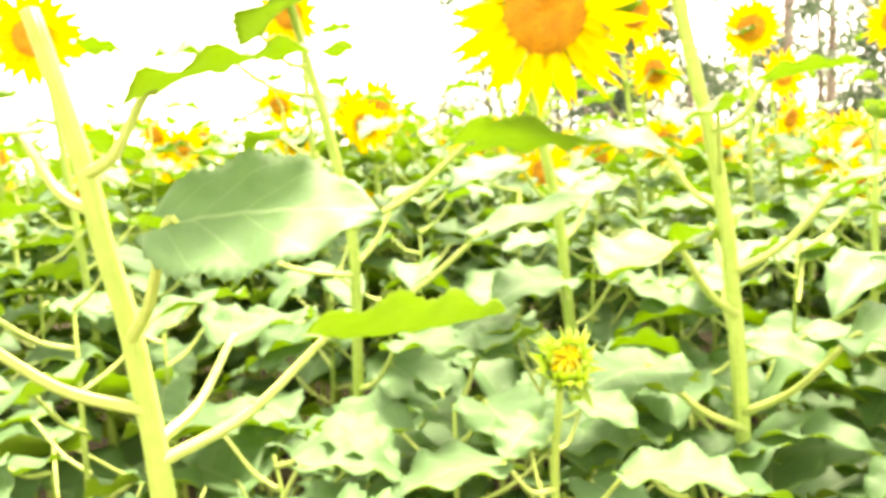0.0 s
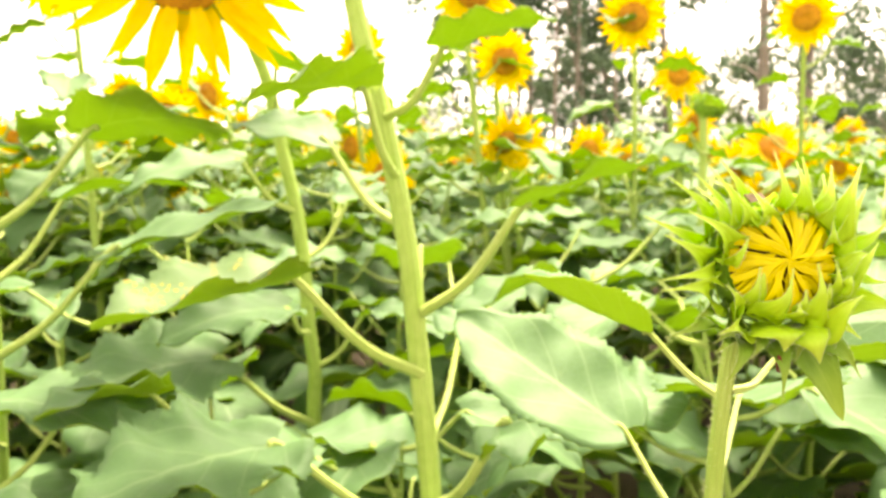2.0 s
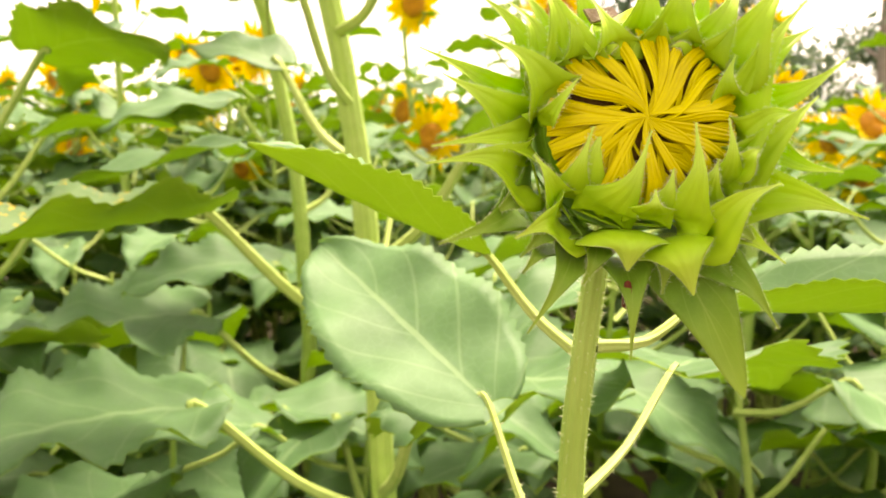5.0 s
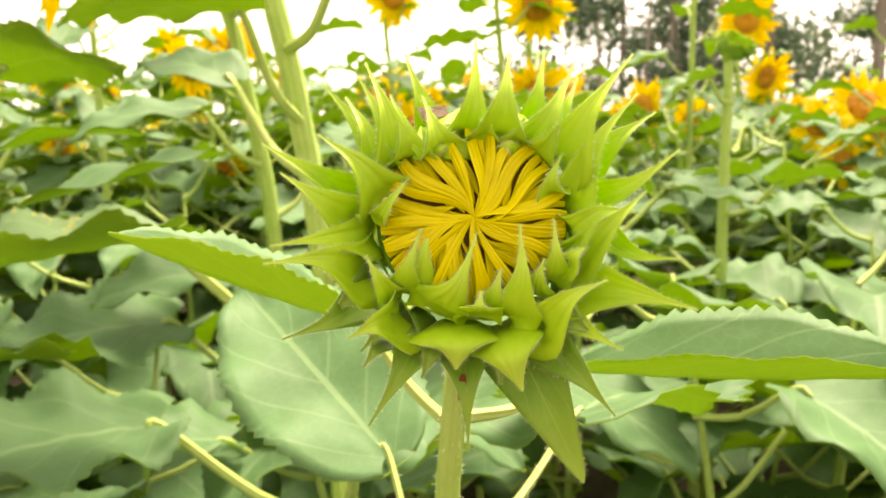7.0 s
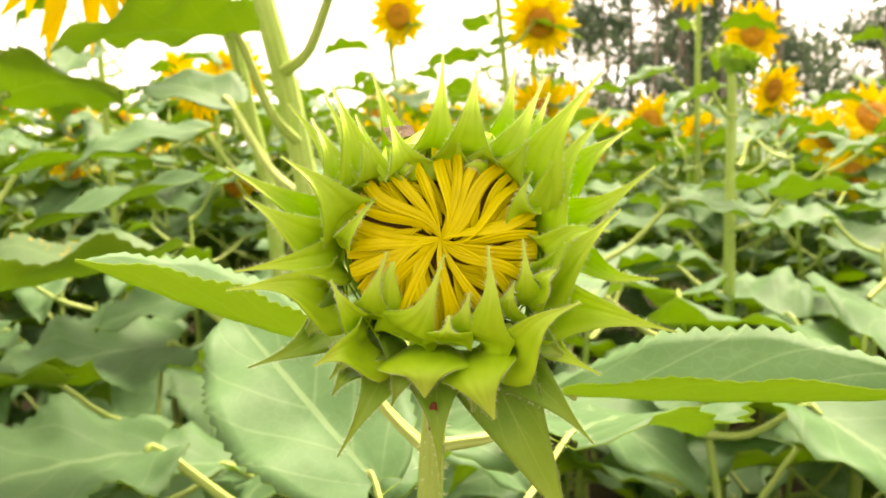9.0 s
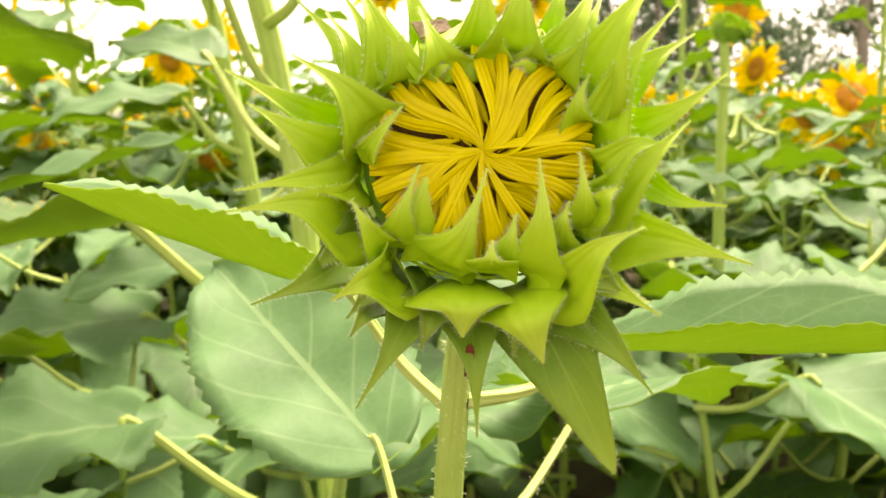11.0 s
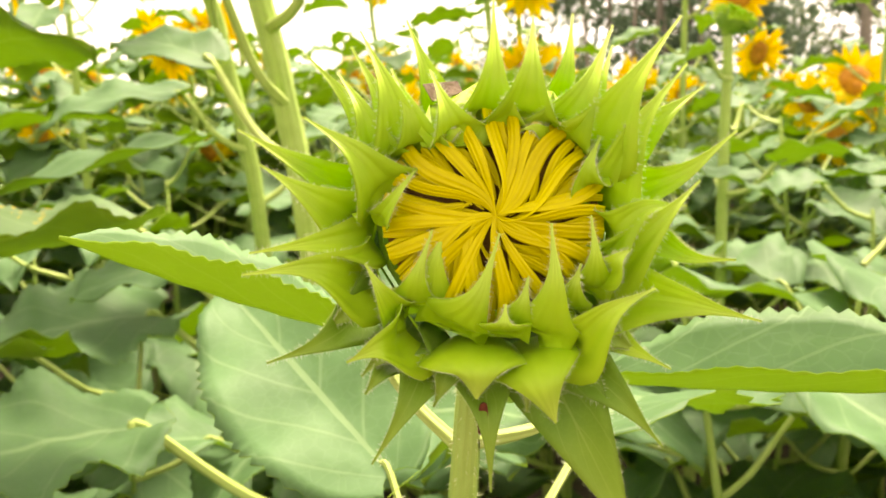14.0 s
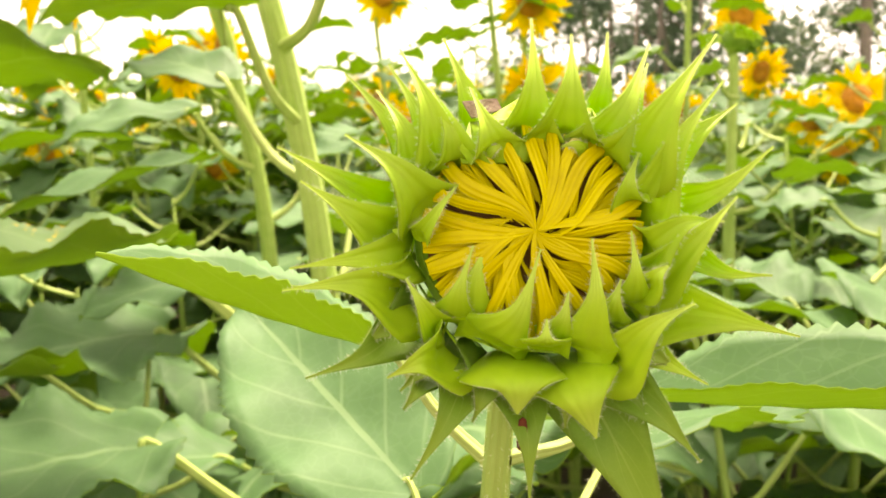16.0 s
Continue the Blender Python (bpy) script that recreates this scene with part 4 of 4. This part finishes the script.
field_plant((0.3, 1.42, 0), 1.0, 300, leaves=9, size=0.25, lowest=0.5, flower=False, label="low leafy sunflower without an open head")
field_plant((0.75, 1.45, 0), 1.02, 301, leaves=9, size=0.25, lowest=0.5, flower=False, label="low leafy sunflower without an open head")
field_plant((1.3, 1.55, 0), 1.1, 302, leaves=9, size=0.25, lowest=0.5, flower=False, label="low leafy sunflower without an open head")
field_plant((1.6, 1.35, 0), 1.1, 303, leaves=9, size=0.25, lowest=0.5, flower=False, label="low leafy sunflower without an open head")
field_plant((-0.15, 1.15, 0), 0.95, 304, leaves=9, size=0.25, lowest=0.5, flower=False, label="low leafy sunflower without an open head")
field_plant((0.58, 0.98, 0), 0.8, 305, leaves=9, size=0.25, lowest=0.5, flower=False, label="low leafy sunflower without an open head")
field_plant((0.0, 1.85, 0), 1.1, 306, leaves=9, size=0.25, lowest=0.5, flower=False, label="low leafy sunflower without an open head")
field_plant((0.7, 1.9, 0), 1.12, 307, leaves=9, size=0.25, lowest=0.5, flower=False, label="low leafy sunflower without an open head")
field_plant((1.55, 1.8, 0), 1.15, 308, leaves=9, size=0.25, lowest=0.5, flower=False, label="low leafy sunflower without an open head")
field_plant((1.2, 1.0, 0), 0.85, 309, leaves=9, size=0.25, lowest=0.5, flower=False, label="low leafy sunflower without an open head")
field_plant((-0.5, 1.6, 0), 1.1, 310, leaves=9, size=0.25, lowest=0.5, flower=False, label="low leafy sunflower without an open head")
field_plant((0.25, 1.15, 0), 0.85, 311, leaves=9, size=0.25, lowest=0.5, flower=False, label="low leafy sunflower without an open head")

low_rng = random.Random(61)
for k in range(14):
    field_plant((-0.75 + 0.18 * k + low_rng.uniform(-0.05, 0.05), (1.0, 1.32, 1.68)[k % 3] + low_rng.uniform(-0.08, 0.08), 0), low_rng.uniform(0.78, 0.98), 320 + k, leaves=9, size=0.24, lowest=0.45, flower=False, label="low leafy sunflower without an open head")

# ---- open flowers that stand out over the field ----
for k, (hx, hy, hz, disc, ray, fx, fz) in enumerate((
        (0.935, 2.50, 1.705, 0.042, 0.068, 0.25, -0.1), (0.915, 2.40, 1.465, 0.036, 0.062, 0.5, -0.5), (1.403, 2.78, 1.875, 0.050, 0.075, -0.35, -0.2),
        (1.632, 3.00, 1.712, 0.042, 0.070, 0.1, 0.0))):
    field_plant((hx + 0.03, hy + 0.10, 0), hz, 100 + k, (fx, -1, fz), disc, ray, head_at=(hx, hy, hz), leaves=15, size=0.19, lowest=0.65)
for k, (hx, hy, hz, disc, ray, fx, fz) in enumerate((
        (2.275, 3.60, 1.450, 0.070, 0.095, 0.0, 0.45), (2.106, 3.00, 1.897, 0.050, 0.075, -0.4, -0.2), (0.499, 2.90, 1.830, 0.042, 0.070, 0.6, -0.3),
        (-0.026, 2.89, 1.690, 0.048, 0.075, -0.7, -0.1))):
    field_plant((hx + 0.03, hy + 0.10, 0), hz, 120 + k, (fx, -1, fz), disc, ray, head_at=(hx, hy, hz), leaves=15, size=0.19, lowest=0.65)
for k, (hx, hy, hz, disc, ray, fx, fz) in enumerate((
        (-0.259, 2.30, 1.930, 0.045, 0.072, -0.3, -0.2), (0.842, 2.40, 1.890, 0.055, 0.085, 0.2, -0.2), (-0.50, 3.50, 1.790, 0.045, 0.070, -0.2, -0.6),
        (-1.079, 3.50, 1.700, 0.045, 0.070, -0.5, -0.5), (-0.14, 3.05, 1.700, 0.045, 0.065, 0.3, -0.2), (-0.961, 3.50, 1.63, 0.042, 0.068, 0.5, -0.3), (-0.07, 2.60, 1.60, 0.040, 0.066, -0.4, -0.4))):
    field_plant((hx + 0.03, hy + 0.10, 0), hz, 140 + k, (fx, -1, fz), disc, ray, head_at=(hx, hy, hz), leaves=15, size=0.19, lowest=0.65)
for k, (hx, hy, hz, disc, ray, fx, fz) in enumerate((
        (1.761, 3.20, 1.546, 0.042, 0.072, 0.5, -0.3), (2.021, 3.40, 1.375, 0.045, 0.075, -0.3, 0.3), (1.945, 3.00, 1.250, 0.040, 0.070, 0.2, 0.3),
        (1.581, 3.50, 1.422, 0.036, 0.060, -0.5, 0.0), (-0.442, 3.50, 1.611, 0.040, 0.068, 0.4, -0.2), (-0.137, 3.00, 1.310, 0.036, 0.062, 0.2, 0.2))):
    field_plant((hx + 0.03, hy + 0.10, 0), hz, 160 + k, (fx, -1, fz), disc, ray, head_at=(hx, hy, hz), leaves=12, size=0.19, lowest=0.6)

for k, (x, y, h) in enumerate(((-1.55, 2.75, 1.62), (-1.15, 3.05, 1.72), (-0.72, 2.85, 1.58), (-0.35, 3.25, 1.70), (0.02, 3.45, 1.62), (0.32, 3.15, 1.56), (0.62, 3.60, 1.66), (-1.75, 3.55, 1.78), (-0.85, 3.95, 1.80), (0.20, 4.10, 1.78), (1.15, 3.75, 1.62), (0.15, 2.55, 1.60), (-0.35, 2.75, 1.70), (-0.85, 2.60, 1.66), (0.78, 3.25, 1.66))):
    field_plant((x, y, 0), h, 400 + k, leaves=17, size=0.23, lowest=0.8, flower=False, label="tall leafy sunflower in the rows without an open head")

# ---- the field behind: plants one by one, then the far rows as one spread ----
rng = random.Random(17)
kinds = [field_plant((40 + k, -60, 0), h, 200 + k, (rng.uniform(-0.6, 0.6), -1, rng.uniform(-0.5, 0.3)), rng.uniform(0.032, 0.045), rng.uniform(0.055, 0.07), leaves=13, size=0.24, lowest=0.55) for k, h in enumerate((1.30, 1.38, 1.45, 1.22, 1.55))]
kinds += [field_plant((46 + k, -60, 0), h, 220 + k, leaves=13, size=0.25, lowest=0.55, flower=False, label="leafy sunflower in the rows without an open head") for k, h in enumerate((1.25, 1.32, 1.12))]
spots = []
for j in range(12):
    y = 2.05 + 0.36 * j
    half = 1.2 + 0.72 * y
    for i in range(int(2 * half / 0.42)):
        spots.append((0.75 + 0.08 * j - half + 0.42 * i + rng.uniform(-0.12, 0.12), y + rng.uniform(-0.12, 0.12)))
for j in range(3):
    y = 1.25 + 0.36 * j
    spots += [(x + rng.uniform(-0.1, 0.1), y + rng.uniform(-0.1, 0.1)) for x in (-2.6, -2.2, -1.8, -1.4, -1.05, 1.95, 2.35, 2.75, 3.15, 3.55)]
first = set()
for x, y in spots:
    k = rng.choices(range(8), (3, 3, 1, 3, 0.4, 7, 7, 7))[0]
    if y < 2.6 and k < 5:
        k = 5 + k % 3
    if -0.2 < x < 2.0 and y < 4.5 and k == 4:
        k = 0
    tall = (1 + 0.075 * min(3.0, max(0.0, y - 2.1)) * rng.uniform(0.6, 1.4)) * (1.10 if x < 0.35 + 0.12 * y and y > 2.5 else 1.0)
    tall = 1 + 0.45 * (tall - 1) if k < 5 else tall
    m = pose(x, y, 0, 0, 0, rng.uniform(-75, 75)) @ Matrix.Diagonal((1, 1, tall, 1))
    if k in first:
        copy_thing(kinds[k], m)
    else:
        first.add(k)
        kinds[k].matrix_basis = m
for k in range(8):
    if k not in first:
        kinds[k].location = (3 + 0.4 * k, 6.6, 0)


def gather(plant):
    """All meshes of a plant as arrays in its own frame."""
    inv, got = plant.matrix_world.inverted(), []
    for o in plant.children_recursive:
        if o.type == "MESH":
            got.append((o.data, inv @ o.matrix_world))
    return got


bpy.context.view_layer.update()
packs = []
for k in kinds:
    v, f, mi, uv, off = [], [], [], [], 0
    for me, m in gather(k):
        co = np.empty(len(me.vertices) * 3)
        me.vertices.foreach_get("co", co)
        a = np.array(m)
        v.append(co.reshape(-1, 3) @ a[:3, :3].T + a[:3, 3])
        for p in me.polygons:
            f.append([i + off for i in p.vertices])
            mi.append(me.materials[p.material_index].name)
        off += len(me.vertices)
    packs.append((np.concatenate(v), f, mi))
far_mats = [LEAF_TOP, LEAF_UNDER, PETIOLE, STEM, HAIR, BRACT_DARK, DISC, PETAL]
index = {m.name: i for i, m in enumerate(far_mats)}
V_all, F_all, M_all, off = [], [], [], 0
for j in range(20):
    y = 6.5 + 0.5 * j * (1 + 0.03 * j)
    half = 1.5 + 0.66 * y
    for i in range(int(2 * half / 0.62)):
        k = rng.choice((0, 1, 3, 0, 1, 3, 5, 6, 7))
        a = rng.uniform(-0.7, 0.7)
        s = rng.uniform(1.0, 1.3)
        if i < int(2 * half / 0.62) * 0.5:
            s *= 1.12
        c = np.array(((math.cos(a), -math.sin(a), 0), (math.sin(a), math.cos(a), 0), (0, 0, 1))) * s
        v, f, mi = packs[k]
        V_all.append(v @ c.T + (1.2 + 0.12 * j - half + 0.62 * i + rng.uniform(-0.2, 0.2), y + rng.uniform(-0.2, 0.2), 0))
        F_all.extend([[q + off for q in p] for p in f])
        M_all.extend(index[n] for n in mi)
        off += len(v)
me = bpy.data.meshes.new("sunflower_field")
me.from_pydata(np.concatenate(V_all), [], F_all)
for m in far_mats:
    me.materials.append(m)
me.polygons.foreach_set("material_index", M_all)
me.polygons.foreach_set("use_smooth", [True] * len(F_all))
me.uv_layers.new(name="UVMap")
tagged(new("sunflower_field", me), "far rows of sunflowers with yellow heads over green leaves", "sunflowers", kind="stuff")


# ---- trees behind the field ----
def tree(x, y, height, girth, seed, crown=(0.35, 1.0), spread=1.6, clumps=70, material=TREE_LEAF, lean=0.0, limbs=9, label="tall dark tree with a slender trunk behind the field", leaf_size=0.18, lowest=0.6):
    """A tapered trunk with limbs, and a crown of many small leaves in uneven clumps."""
    rng = random.Random(seed)
    t = new("tree")
    t.location = (x, y, 0)
    tagged(t, label, "tree", "trees behind the field")
    wood = Sheet()
    line = smooth_path([(0, 0, 0), (lean * 0.3 + rng.uniform(-0.1, 0.1), 0, height * 0.33), (lean * 0.7 + rng.uniform(-0.15, 0.15), 0.1, height * 0.66), (lean, 0, height)], 5)
    tube(wood, line, girth, girth * 0.25, 9)
    ends = []
    for k in range(limbs):
        z = height * (crown[0] + (crown[1] - crown[0]) * (k + rng.random()) / limbs)
        p = line[min(len(line) - 1, int(z / height * (len(line) - 1)))]
        a = rng.uniform(0, 6.3)
        ln = spread * rng.uniform(0.5, 1.0)
        q = p + Vector((math.cos(a) * ln, math.sin(a) * ln, ln * rng.uniform(0.1, 0.7)))
        mid = p.lerp(q, 0.5) + Vector((rng.uniform(-0.1, 0.1), 0, rng.uniform(-0.15, 0.1)))
        tube(wood, smooth_path([p, mid, q], 4), girth * 0.3, girth * 0.07, 6)
        ends += [mid, q, p.lerp(q, 0.8)]
    part("trunk", wood.mesh("trunk", [BARK]), t)
    if clumps:
        crown_sheet = Sheet()
        for _ in range(clumps):
            c = rng.choice(ends) + Vector((rng.gauss(0, 0.28), rng.gauss(0, 0.28), rng.gauss(-0.1, 0.3))) * spread * 0.5
            for _ in range(26):
                p = c + Vector((rng.gauss(0, 0.22), rng.gauss(0, 0.22), rng.gauss(-0.1, 0.2))) * spread * 0.5
                d = Vector((rng.uniform(-1, 1), rng.uniform(-1, 1), rng.uniform(-1.4, 0.3))).normalized() * leaf_size * rng.uniform(0.6, 1.3)
                s = d.cross(Vector((rng.uniform(-1, 1), rng.uniform(-1, 1), 1))).normalized() * leaf_size * 0.25
                crown_sheet.add([p, p + d * 0.5 + s, p + d, p + d * 0.5 - s], [(0, 1, 2, 3)])
        part("crown", crown_sheet.mesh("crown", [material], False), t)
    return t


tree(6.35, 12.0, 7.0, 0.11, 1, (0.40, 0.95), 1.6, 22, limbs=7, lean=-0.2, label="grey forked tree with bare limbs behind the field")
tree(6.9, 12.3, 7.5, 0.09, 2, (0.5, 1.0), 1.3, 20, lean=0.3, label="grey forked tree with bare limbs behind the field")
for k, (x, y, h) in enumerate(((5.3, 14.0, 8.5), (4.5, 14.6, 8.0), (3.7, 13.6, 7.0), (8.3, 15, 8.0), (2.9, 14.2, 6.5), (9.6, 14.0, 7.5), (11.2, 15.5, 8.0))):
    tree(x, y, h, 0.07, 20 + k, (0.22, 1.0), 1.35, 62)
for k, (x, y, h) in enumerate(((2.95, 12.0, 6.0), (2.4, 12.4, 5.5), (1.6, 13.0, 5.0), (3.4, 12.2, 6.0), (4.1, 12.6, 6.4))):
    tree(x, y, h, 0.04, 40 + k, (0.45, 1.0), 1.0, 24, label="slim tree with a thin pale trunk behind the field")
for k in range(14):
    x = -0.5 + 0.98 * k + rng.uniform(-0.3, 0.3)
    tree(x, 15.8 + rng.uniform(-0.5, 0.5), rng.uniform(2.9, 4.2) * (0.75 if k < 2 else 1.0), 0.05, 60 + k, (0.15, 1.0), 1.35, 70, SHRUB_LEAF, label="leafy grey-green shrub at the field's edge", leaf_size=0.13)
